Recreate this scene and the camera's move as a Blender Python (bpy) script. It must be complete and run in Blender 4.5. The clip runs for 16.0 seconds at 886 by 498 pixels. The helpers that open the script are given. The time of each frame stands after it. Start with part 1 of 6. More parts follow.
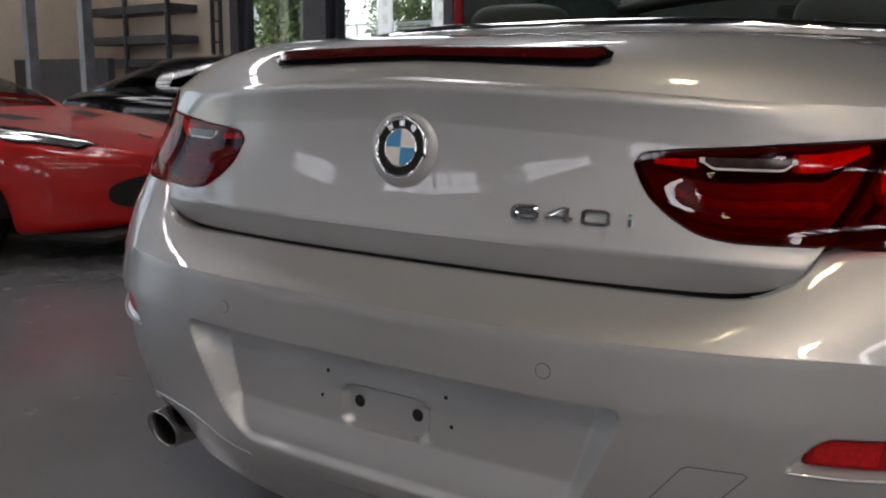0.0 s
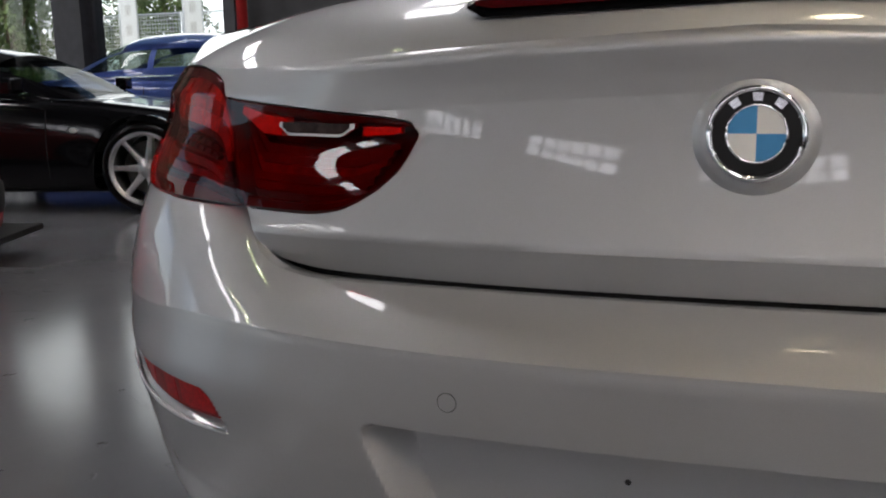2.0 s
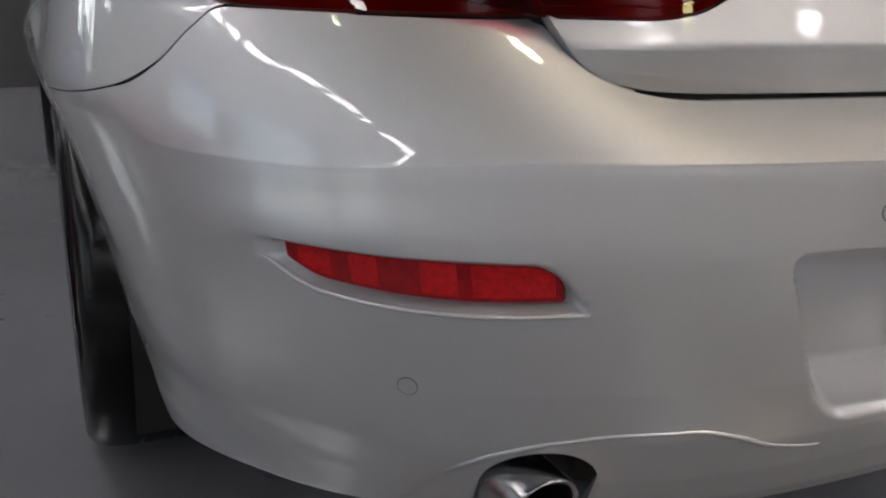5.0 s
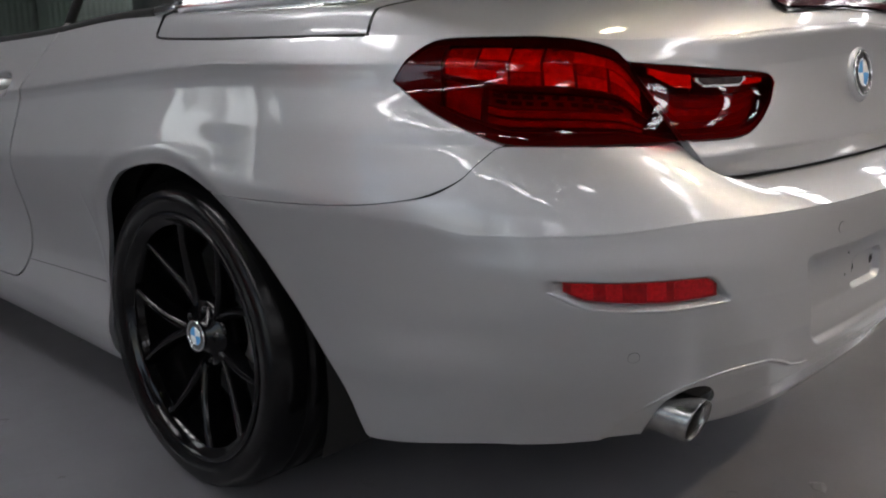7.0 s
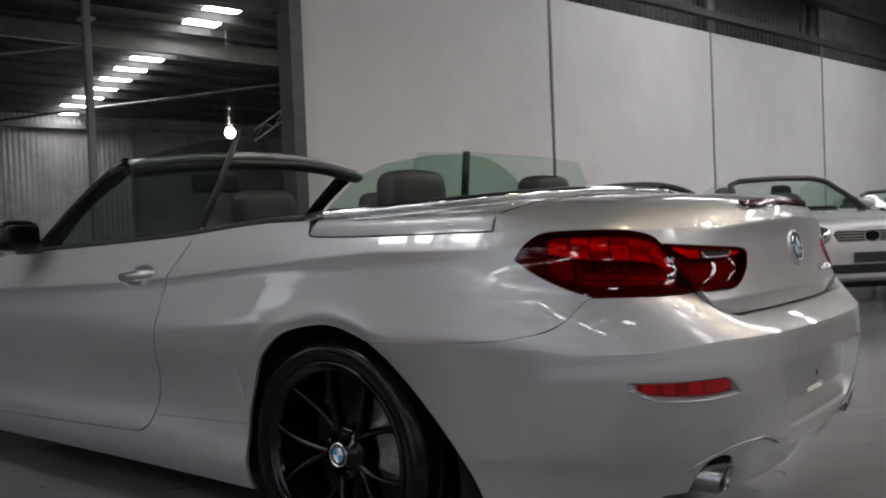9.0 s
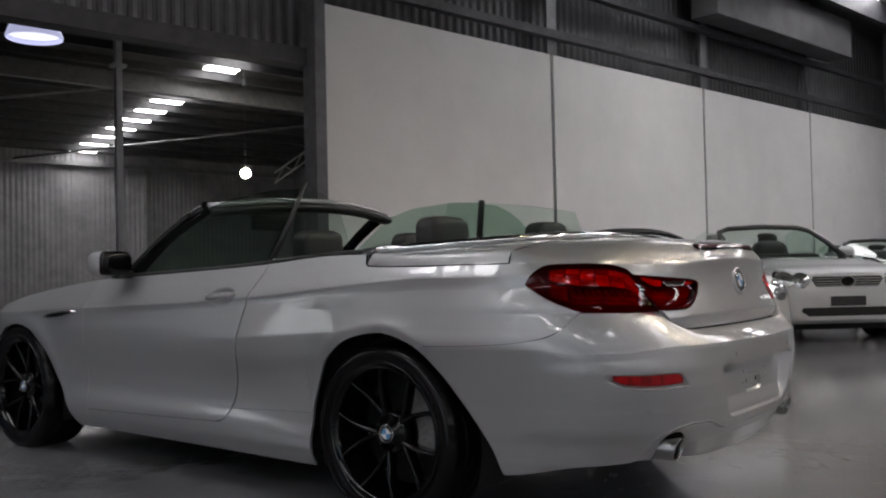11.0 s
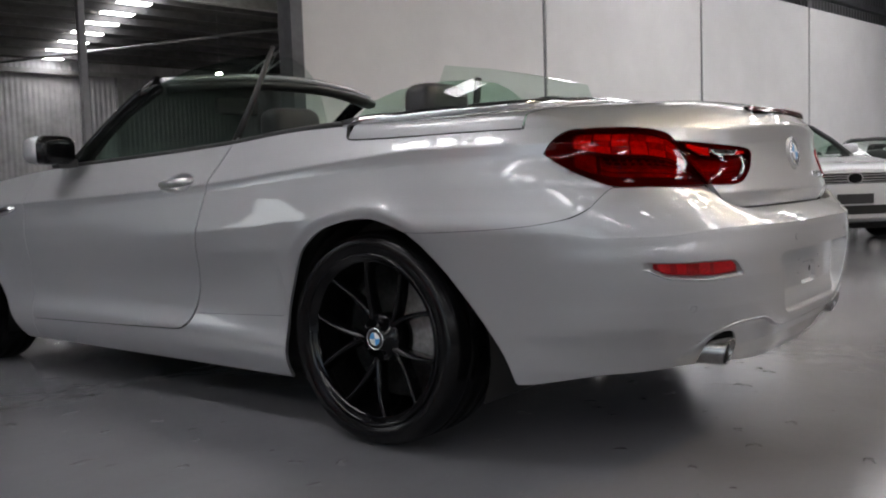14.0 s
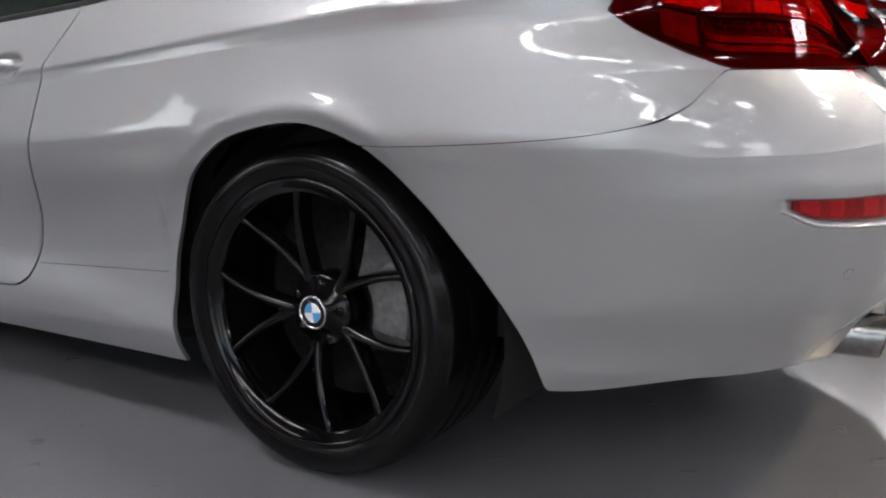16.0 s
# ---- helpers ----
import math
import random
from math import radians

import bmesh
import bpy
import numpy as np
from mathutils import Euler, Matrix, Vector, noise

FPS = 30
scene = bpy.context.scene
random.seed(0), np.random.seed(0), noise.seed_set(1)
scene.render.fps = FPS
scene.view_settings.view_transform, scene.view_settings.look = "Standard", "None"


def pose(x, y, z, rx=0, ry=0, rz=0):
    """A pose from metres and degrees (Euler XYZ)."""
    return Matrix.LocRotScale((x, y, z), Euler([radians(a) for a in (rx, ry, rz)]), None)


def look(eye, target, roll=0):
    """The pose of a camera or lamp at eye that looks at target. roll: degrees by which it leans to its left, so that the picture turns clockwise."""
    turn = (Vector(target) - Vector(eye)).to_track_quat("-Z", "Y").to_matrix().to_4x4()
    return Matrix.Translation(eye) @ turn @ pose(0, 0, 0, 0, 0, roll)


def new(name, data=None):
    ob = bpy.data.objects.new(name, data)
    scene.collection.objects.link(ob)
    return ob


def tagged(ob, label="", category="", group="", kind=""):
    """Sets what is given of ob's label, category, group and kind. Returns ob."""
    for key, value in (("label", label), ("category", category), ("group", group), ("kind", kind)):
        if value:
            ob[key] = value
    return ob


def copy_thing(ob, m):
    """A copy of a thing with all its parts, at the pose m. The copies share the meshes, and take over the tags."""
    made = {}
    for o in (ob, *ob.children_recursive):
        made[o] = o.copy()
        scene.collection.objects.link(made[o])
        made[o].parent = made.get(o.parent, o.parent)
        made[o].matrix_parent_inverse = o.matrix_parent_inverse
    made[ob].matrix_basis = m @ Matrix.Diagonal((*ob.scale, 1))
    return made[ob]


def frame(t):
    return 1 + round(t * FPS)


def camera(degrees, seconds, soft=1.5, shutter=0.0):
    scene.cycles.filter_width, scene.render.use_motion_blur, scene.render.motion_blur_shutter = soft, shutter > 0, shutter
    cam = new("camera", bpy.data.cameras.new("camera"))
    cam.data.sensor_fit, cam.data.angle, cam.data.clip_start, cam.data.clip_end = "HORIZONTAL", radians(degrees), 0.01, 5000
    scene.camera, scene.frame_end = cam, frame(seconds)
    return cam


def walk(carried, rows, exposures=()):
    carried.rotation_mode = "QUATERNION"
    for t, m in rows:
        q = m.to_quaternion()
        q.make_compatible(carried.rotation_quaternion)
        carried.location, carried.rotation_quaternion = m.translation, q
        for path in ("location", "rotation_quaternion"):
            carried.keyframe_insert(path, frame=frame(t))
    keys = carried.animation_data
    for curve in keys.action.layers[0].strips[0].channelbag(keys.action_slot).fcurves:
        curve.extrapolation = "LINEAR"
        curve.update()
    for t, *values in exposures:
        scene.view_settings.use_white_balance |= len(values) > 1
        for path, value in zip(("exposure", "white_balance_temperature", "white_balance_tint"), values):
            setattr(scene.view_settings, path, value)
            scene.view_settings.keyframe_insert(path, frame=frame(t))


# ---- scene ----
import collections

cam = camera(52.8, 16.0, soft=2.1)
PATH = [
    (0, (0.745, -2.081, 0.994), (-0.318, -0.428, 0.623), 0.6),
    (0.5, (0.578, -2.054, 0.98), (-0.446, -0.372, 0.626), 1.2),
    (1, (0.355, -2.03, 0.989), (-0.54, -0.28, 0.619), 0.2),
    (1.5, (0.187, -1.975, 1.003), (-0.576, -0.168, 0.612), 0.4),
    (2, (-0.046, -1.919, 0.958), (-0.599, -0.036, 0.573), -0.8),
    (2.5, (-0.18, -1.875, 0.888), (-0.587, 0.037, 0.465), 0.2),
    (3, (-0.354, -1.859, 0.835), (-0.583, 0.066, 0.345), -1.9),
    (3.2, (-0.415, -1.847, 0.828), (-0.561, 0.07, 0.277), -1.9),
    (5.3, (-1.108, -1.637, 0.828), (-0.183, 0.05, 0.281), -0.0),
    (5.5, (-1.193, -1.611, 0.828), (-0.198, 0.045, 0.311), -1.3),
    (6, (-1.387, -1.578, 0.875), (-0.142, -0.082, 0.415), 0.8),
    (6.5, (-1.593, -1.617, 0.93), (-0.189, -0.272, 0.463), 1.4),
    (7, (-1.871, -1.699, 0.964), (-0.478, -0.335, 0.517), -0.7),
    (7.5, (-2.08, -1.799, 0.999), (-0.619, -0.482, 0.633), -1.7),
    (8, (-2.313, -1.819, 1.009), (-0.838, -0.49, 0.766), -2.4),
    (8.5, (-2.525, -1.837, 1.021), (-0.905, -0.672, 0.887), -1.5),
    (9, (-2.729, -1.875, 0.992), (-1.169, -0.625, 0.947), -2.3),
    (11.3, (-3.48, -2.351, 0.948), (-1.923, -1.096, 1.004), -0.9),
    (11.5, (-3.501, -2.366, 0.93), (-1.959, -1.092, 0.953), -0.4),
    (12, (-3.535, -2.355, 0.881), (-2.015, -1.056, 0.841), 0.4),
    (12.5, (-3.507, -2.334, 0.865), (-1.992, -1.031, 0.793), -0.6),
    (13, (-3.423, -2.221, 0.869), (-1.917, -0.909, 0.76), -1.3),
    (13.5, (-3.244, -2.064, 0.865), (-1.685, -0.818, 0.727), -0.7),
    (14, (-3.013, -1.907, 0.837), (-1.435, -0.688, 0.689), -1.9),
    (14.5, (-2.809, -1.735, 0.836), (-1.215, -0.542, 0.655), -0.8),
    (15, (-2.645, -1.525, 0.835), (-1.007, -0.397, 0.618), -1.8),
    (15.5, (-2.46, -1.358, 0.816), (-0.774, -0.318, 0.541), -1.6),
    (16, (-2.265, -1.175, 0.8), (-0.605, -0.122, 0.434), -1.6),
]
walk(cam, [(t, look(eye, target, roll)) for t, eye, target, roll in PATH],
     [(0, -0.03), (2.0, 0.02), (3.2, 0.14), (5.5, 0.78), (6.5, 0.65), (7.5, 0.51), (8.5, 0.36), (9.0, 0.24), (11.4, 0.06), (13.0, 0.62), (14.0, 0.62), (15.0, 0.78), (16.0, 1.18)])

# ---------------- light ----------------
world = bpy.data.worlds.new("sky")
scene.world = world
world.use_nodes = True
_wn = world.node_tree
_sky = _wn.nodes.new("ShaderNodeTexSky")
_sky.sky_type = "NISHITA"
_sky.sun_disc = False
_sky.sun_elevation, _sky.sun_rotation = radians(48), radians(200)
_wn.links.new(_sky.outputs[0], _wn.nodes["Background"].inputs[0])
_wn.nodes["Background"].inputs[1].default_value = 0.15
sun = new("sun", bpy.data.lights.new("sun", "SUN"))
sun.data.energy, sun.data.angle, sun.data.color = 4.0, radians(8), (1.0, 0.96, 0.9)
sun.matrix_world = look((0, 0, 20), (4, 11, 2))

# ---------------- materials ----------------
def mat(name, base, rough=0.5, metal=0.0, coat=0.0, noise_scale=0.0, amount=0.15, bump=0.0, bump_scale=200.0,
        rough_var=0.0, emit=None, strength=0.0, spec=0.5, coat_rough=0.03):
    m = bpy.data.materials.new(name)
    m.use_nodes = True
    nt = m.node_tree
    p = nt.nodes["Principled BSDF"]
    p.inputs["Base Color"].default_value = (*base, 1)
    p.inputs["Roughness"].default_value = rough
    p.inputs["Metallic"].default_value = metal
    p.inputs["Coat Weight"].default_value = coat
    p.inputs["Coat Roughness"].default_value = coat_rough
    p.inputs["Specular IOR Level"].default_value = spec
    if emit:
        p.inputs["Emission Color"].default_value = (*emit, 1)
        p.inputs["Emission Strength"].default_value = strength
    co = nt.nodes.new("ShaderNodeTexCoord")
    if noise_scale:
        n = nt.nodes.new("ShaderNodeTexNoise")
        n.inputs["Scale"].default_value = noise_scale
        n.inputs["Detail"].default_value = 8
        n.inputs["Roughness"].default_value = 0.6
        nt.links.new(co.outputs["Object"], n.inputs["Vector"])
        r = nt.nodes.new("ShaderNodeValToRGB")
        lo, hi = 1 - amount, 1 + amount
        r.color_ramp.elements[0].position, r.color_ramp.elements[1].position = 0.3, 0.72
        r.color_ramp.elements[0].color = (*[min(1, c * lo) for c in base], 1)
        r.color_ramp.elements[1].color = (*[min(1, c * hi) for c in base], 1)
        nt.links.new(n.outputs["Fac"], r.inputs[0])
        nt.links.new(r.outputs[0], p.inputs["Base Color"])
        if rough_var:
            mr = nt.nodes.new("ShaderNodeMapRange")
            mr.inputs["To Min"].default_value = max(0, rough - rough_var)
            mr.inputs["To Max"].default_value = rough + rough_var
            nt.links.new(n.outputs["Fac"], mr.inputs["Value"])
            nt.links.new(mr.outputs[0], p.inputs["Roughness"])
    if bump:
        n2 = nt.nodes.new("ShaderNodeTexNoise")
        n2.inputs["Scale"].default_value = bump_scale
        n2.inputs["Detail"].default_value = 4
        nt.links.new(co.outputs["Object"], n2.inputs["Vector"])
        b = nt.nodes.new("ShaderNodeBump")
        b.inputs["Strength"].default_value = bump
        b.inputs["Distance"].default_value = 0.002
        nt.links.new(n2.outputs["Fac"], b.inputs["Height"])
        nt.links.new(b.outputs[0], p.inputs["Normal"])
    return m


def glass(name, tint, gloss_rough=0.02, mix=0.75):
    m = bpy.data.materials.new(name)
    m.use_nodes = True
    nt = m.node_tree
    nt.nodes.remove(nt.nodes["Principled BSDF"])
    t = nt.nodes.new("ShaderNodeBsdfTransparent")
    t.inputs[0].default_value = (*tint, 1)
    g = nt.nodes.new("ShaderNodeBsdfGlossy")
    g.inputs["Roughness"].default_value = gloss_rough
    lw = nt.nodes.new("ShaderNodeLayerWeight")
    lw.inputs[0].default_value = 0.5
    pw = nt.nodes.new("ShaderNodeMath")
    pw.operation = "POWER"
    pw.inputs[1].default_value = 5.0
    nt.links.new(lw.outputs["Facing"], pw.inputs[0])
    f = nt.nodes.new("ShaderNodeMath")
    f.operation = "MULTIPLY_ADD"
    f.inputs[1].default_value, f.inputs[2].default_value = mix, 0.04
    nt.links.new(pw.outputs[0], f.inputs[0])
    mx = nt.nodes.new("ShaderNodeMixShader")
    nt.links.new(f.outputs[0], mx.inputs[0])
    nt.links.new(t.outputs[0], mx.inputs[1])
    nt.links.new(g.outputs[0], mx.inputs[2])
    nt.links.new(mx.outputs[0], nt.nodes["Material Output"].inputs[0])
    return m


def car_paint(name, base, metal=0.4, rough=0.42):
    """Two-stage paint: flaked base under a clear coat."""
    m = mat(name, base, rough, metal, 1.0, coat_rough=0.035)
    nt = m.node_tree
    p = nt.nodes["Principled BSDF"]
    p.inputs["Coat IOR"].default_value = 1.48
    co = nt.nodes["Texture Coordinate"]
    v = nt.nodes.new("ShaderNodeTexVoronoi")
    v.inputs["Scale"].default_value = 1400
    nt.links.new(co.outputs["Object"], v.inputs["Vector"])
    r = nt.nodes.new("ShaderNodeMapRange")
    r.inputs["To Min"].default_value, r.inputs["To Max"].default_value = rough - 0.1, rough + 0.1
    nt.links.new(v.outputs["Color"], r.inputs["Value"])
    nt.links.new(r.outputs[0], p.inputs["Roughness"])
    b = nt.nodes.new("ShaderNodeBump")
    b.inputs["Strength"].default_value, b.inputs["Distance"].default_value = 0.05, 0.0004
    nt.links.new(v.outputs["Distance"], b.inputs["Height"])
    nt.links.new(b.outputs[0], p.inputs["Normal"])
    return m


PAINT = car_paint("silver_paint", (0.452, 0.458, 0.470), 0.68, 0.48)
BLACK_GAP = mat("black_gap", (0.008, 0.008, 0.008), 0.8)
RUBBER = mat("tyre_rubber", (0.004, 0.004, 0.0045), 0.22, noise_scale=30, amount=0.3, bump=0.04, bump_scale=300, spec=0.22)
GLOSS_BLACK = mat("gloss_black", (0.003, 0.003, 0.0035), 0.12, coat=0.12, spec=0.22)
TRIM_BLACK = mat("trim_black", (0.02, 0.02, 0.02), 0.4, bump=0.2, bump_scale=400)
CHROME = mat("chrome", (0.85, 0.85, 0.86), 0.08, 1.0)
SATIN = mat("satin_alloy", (0.62, 0.62, 0.62), 0.28, 1.0, noise_scale=40, amount=0.1)
STEEL = mat("brushed_steel", (0.34, 0.34, 0.34), 0.26, 1.0, noise_scale=60, amount=0.2)
BRAKE = mat("brake_disc", (0.24, 0.24, 0.24), 0.38, 1.0, noise_scale=80, amount=0.25)
CALIPER = mat("caliper_grey", (0.26, 0.26, 0.26), 0.45, 0.5, noise_scale=60, amount=0.3)
RED_LENS = glass("red_lens", (0.80, 0.035, 0.035), 0.02, 0.42)
CLEAR_LENS = glass("clear_lens", (0.9, 0.92, 0.92))
RED_PLASTIC = mat("red_reflector", (0.24, 0.003, 0.006), 0.3, coat=0.05, spec=0.25, noise_scale=120, amount=0.3)
BRAKE_RED = mat("dark_brake_lens", (0.05, 0.002, 0.003), 0.15, coat=0.5, noise_scale=60, amount=0.4)
RED_CELL = mat("red_cell", (0.42, 0.006, 0.010), 0.3, coat=0.05, spec=0.25, noise_scale=160, amount=0.35)
# Reds stepped bright to dark; skylight caught inside the lamp is in the colour.
LAMP_RED = mat("lamp_red", (0.72, 0.085, 0.05), 0.4, 0.1, noise_scale=90, amount=0.45)
LAMP_BRIGHT = mat("lamp_bright", (0.95, 0.22, 0.11), 0.4, 0.1, noise_scale=90, amount=0.35)
LAMP_DIM = mat("lamp_dim", (0.12, 0.012, 0.010), 0.4, 0.2, noise_scale=60, amount=0.5)
LAMP_DEEP = mat("lamp_deep", (0.17, 0.018, 0.014), 0.4, 0.2, noise_scale=40, amount=0.5)
LAMP_MID = mat("lamp_mid", (0.36, 0.04, 0.028), 0.4, 0.2, noise_scale=80, amount=0.5)
LAMP_RIM = mat("lamp_rim", (0.62, 0.58, 0.58), 0.3, 0.6)
LAMP_CLEAR = mat("lamp_clear", (0.05, 0.035, 0.035), 0.12, 0.3, noise_scale=60, amount=0.5)
LAMP_EDGE = mat("lamp_edge", (0.012, 0.004, 0.004), 0.3)
LAMP_DARK = mat("lamp_dark", (0.060, 0.006, 0.006), 0.4, 0.2, noise_scale=18, amount=0.5)
LEATHER = mat("black_leather", (0.02, 0.02, 0.021), 0.5, noise_scale=20, amount=0.2, bump=0.4, bump_scale=350)
CARPET = mat("dark_carpet", (0.012, 0.012, 0.012), 0.9)
PANE = glass("green_glass", (0.76, 0.86, 0.80))
DOOR_PANE = glass("grey_green_glass", (0.60, 0.68, 0.64))
QUARTER_PANE = glass("pale_glass", (0.90, 0.94, 0.92))
DARK_CHROME = mat("dark_chrome", (0.26, 0.26, 0.27), 0.14, 1.0)
BADGE_BLUE = mat("badge_blue", (0.07, 0.27, 0.55), 0.4, spec=0.2)
BADGE_BLACK = mat("badge_black", (0.006, 0.006, 0.007), 0.35, spec=0.25)
SENSOR_GAP = mat("sensor_gap", (0.10, 0.10, 0.10), 0.7)
BADGE_WHITE = mat("badge_white", (0.72, 0.72, 0.71), 0.4, spec=0.2)

# ---------------- mesh tools ----------------
def link(name, verts, faces, material, parent=None, smooth=True, label="", weld=False):
    me = bpy.data.meshes.new(name)
    me.from_pydata([tuple(v) for v in verts], [], faces)
    if weld:
        bm = bmesh.new()
        bm.from_mesh(me)
        bmesh.ops.remove_doubles(bm, verts=bm.verts, dist=0.00008)
        bmesh.ops.delete(bm, geom=[v for v in bm.verts if not v.link_faces], context="VERTS")
        bm.to_mesh(me)
        bm.free()
    if material:
        me.materials.append(material)
    if smooth:
        me.polygons.foreach_set("use_smooth", [True] * len(me.polygons))
    me.update()
    if weld and smooth:
        me.set_sharp_from_angle(angle=radians(38))
    ob = new(name, me)
    if parent:
        ob.parent = parent
    if label:
        ob["label"] = label
    return ob


def part(name, bm, material, parent=None, label="", smooth=False):
    me = bpy.data.meshes.new(name)
    bm.to_mesh(me)
    bm.free()
    me.materials.append(material)
    if smooth:
        me.polygons.foreach_set("use_smooth", [True] * len(me.polygons))
    ob = new(name, me)
    if parent:
        ob.parent = parent
    if label:
        ob["label"] = label
    return ob


def box(bm, x0, y0, z0, x1, y1, z1, bevel=0.0, m=None):
    r = bmesh.ops.create_cube(bm, size=1.0)
    vs = r["verts"]
    for v in vs:
        v.co = Vector(((x0 + x1) / 2 + v.co.x * (x1 - x0), (y0 + y1) / 2 + v.co.y * (y1 - y0), (z0 + z1) / 2 + v.co.z * (z1 - z0)))
        if m:
            v.co = m @ v.co
    if bevel:
        es = {e for v in vs for e in v.link_edges}
        bmesh.ops.bevel(bm, geom=list(es), offset=bevel, segments=2, affect="EDGES", profile=0.7)


def boxes(name, rows, material, parent=None, label="", bevel=0.0, m=None):
    bm = bmesh.new()
    for r in rows:
        box(bm, *r, bevel=bevel, m=m)
    return part(name, bm, material, parent, label)


def tube(name, pts, radius, material, parent=None, label="", sides=8, closed=False, flat=1.0):
    """A round bar along a polyline; flat squeezes it vertically."""
    pts = [Vector(p) for p in pts]
    verts, faces = [], []
    k = len(pts)
    for i, p in enumerate(pts):
        a, b = pts[max(0, i - 1)], pts[min(k - 1, i + 1)]
        if closed:
            a, b = pts[i - 1], pts[(i + 1) % k]
        d = (b - a).normalized()
        up = Vector((0, 0, 1)) if abs(d.z) < 0.95 else Vector((1, 0, 0))
        u = d.cross(up).normalized()
        w = u.cross(d)
        rad = radius[i] if isinstance(radius, (list, tuple)) else radius
        for j in range(sides):
            an = 2 * math.pi * j / sides
            verts.append(p + u * math.cos(an) * rad + w * math.sin(an) * rad * flat)
    n = k if closed else k - 1
    for i in range(n):
        for j in range(sides):
            a, b = i * sides + j, i * sides + (j + 1) % sides
            c, d2 = ((i + 1) % k) * sides + (j + 1) % sides, ((i + 1) % k) * sides + j
            faces.append((a, b, c, d2))
    if not closed:
        faces.append(tuple(range(sides))[::-1])
        faces.append(tuple((k - 1) * sides + j for j in range(sides)))
    return link(name, verts, faces, material, parent, True, label)


def lathe(name, profile, material, parent=None, label="", seg=64, axis="x", smooth=True):
    """Revolves (radius, along) points round an axis."""
    verts, faces = [], []
    k = len(profile)
    for i in range(seg):
        a = 2 * math.pi * i / seg
        for r, h in profile:
            if axis == "x":
                verts.append((h, r * math.cos(a), r * math.sin(a)))
            elif axis == "y":
                verts.append((r * math.cos(a), h, r * math.sin(a)))
            else:
                verts.append((r * math.cos(a), r * math.sin(a), h))
    for i in range(seg):
        for j in range(k - 1):
            i2 = (i + 1) % seg
            faces.append((i * k + j, i2 * k + j, i2 * k + j + 1, i * k + j + 1))
    return link(name, verts, faces, material, parent, smooth, label)


def empty(name, m=Matrix()):
    e = new(name)
    e.empty_display_size = 0.2
    e.matrix_world = m
    return e


def curve(pts):
    """A smooth monotone curve through (x, y) points."""
    xs = np.array([p[0] for p in pts], float)
    ys = np.array([p[1] for p in pts], float)
    h = np.diff(xs)
    d = np.diff(ys) / h
    m = np.zeros(len(xs))
    m[0], m[-1] = d[0], d[-1]
    for i in range(1, len(xs) - 1):
        if d[i - 1] * d[i] > 0:
            w1, w2 = 2 * h[i] + h[i - 1], h[i] + 2 * h[i - 1]
            m[i] = (w1 + w2) / (w1 / d[i - 1] + w2 / d[i])
    xl, yl, hl, ml = xs.tolist(), ys.tolist(), h.tolist(), m.tolist()
    import_count = len(xl)

    def f(x):
        if x <= xl[0]:
            return yl[0]
        if x >= xl[-1]:
            return yl[-1]
        lo, hi = 0, import_count - 1
        while hi - lo > 1:
            mid = (lo + hi) // 2
            if xl[mid] <= x:
                lo = mid
            else:
                hi = mid
        t = (x - xl[lo]) / hl[lo]
        t2, t3 = t * t, t * t * t
        return ((2 * t3 - 3 * t2 + 1) * yl[lo] + (t3 - 2 * t2 + t) * hl[lo] * ml[lo]
                + (3 * t2 - 2 * t3) * yl[lo + 1] + (t3 - t2) * hl[lo] * ml[lo + 1])
    return f


def line(pts):
    xs, ys = [p[0] for p in pts], [p[1] for p in pts]
    return lambda x: float(np.interp(x, xs, ys))


def smooth01(a, b, x):
    """A soft step from 0 at a to 1 at b."""
    t = min(1.0, max(0.0, (x - a) / (b - a)))
    return t * t * (3 - 2 * t)


# ---------------- the silver convertible: body surface ----------------
# Origin on the ground under the rear axle; +y is the car's front, -x its left side.
YC, YF = -0.2, 2.85
S_SIDE = 1 + YF - YC
S_END = S_SIDE + 1
tail_y = line([(0.15, -0.93), (0.24, -1.0), (0.29, -1.04), (0.34, -1.07), (0.40, -1.095), (0.47, -1.112), (0.55, -1.124), (0.62, -1.130),
               (0.680, -1.134), (0.688, -1.133), (0.692, -1.130), (0.700, -1.116), (0.712, -1.094), (0.724, -1.072), (0.736, -1.052), (0.7365, -1.030),
               (0.744, -1.033), (0.760, -1.041), (0.776, -1.0495), (0.781, -1.0525), (0.786, -1.0522)])
lid_y = curve([(0.786, -1.0522), (0.80, -1.0480), (0.82, -1.0423), (0.84, -1.0376), (0.86, -1.0337), (0.88, -1.0306), (0.90, -1.0283), (0.92, -1.0268),
               (0.94, -1.0260), (0.96, -1.0257), (0.975, -1.0255), (0.985, -1.0247), (0.992, -1.0222), (1.0, -1.016), (1.03, -0.985)])


def rear_y(z):
    """The car's rearmost line at the middle: bumper, ledge, then the concave boot lid."""
    return lid_y(z) if z > 0.786 else tail_y(z)


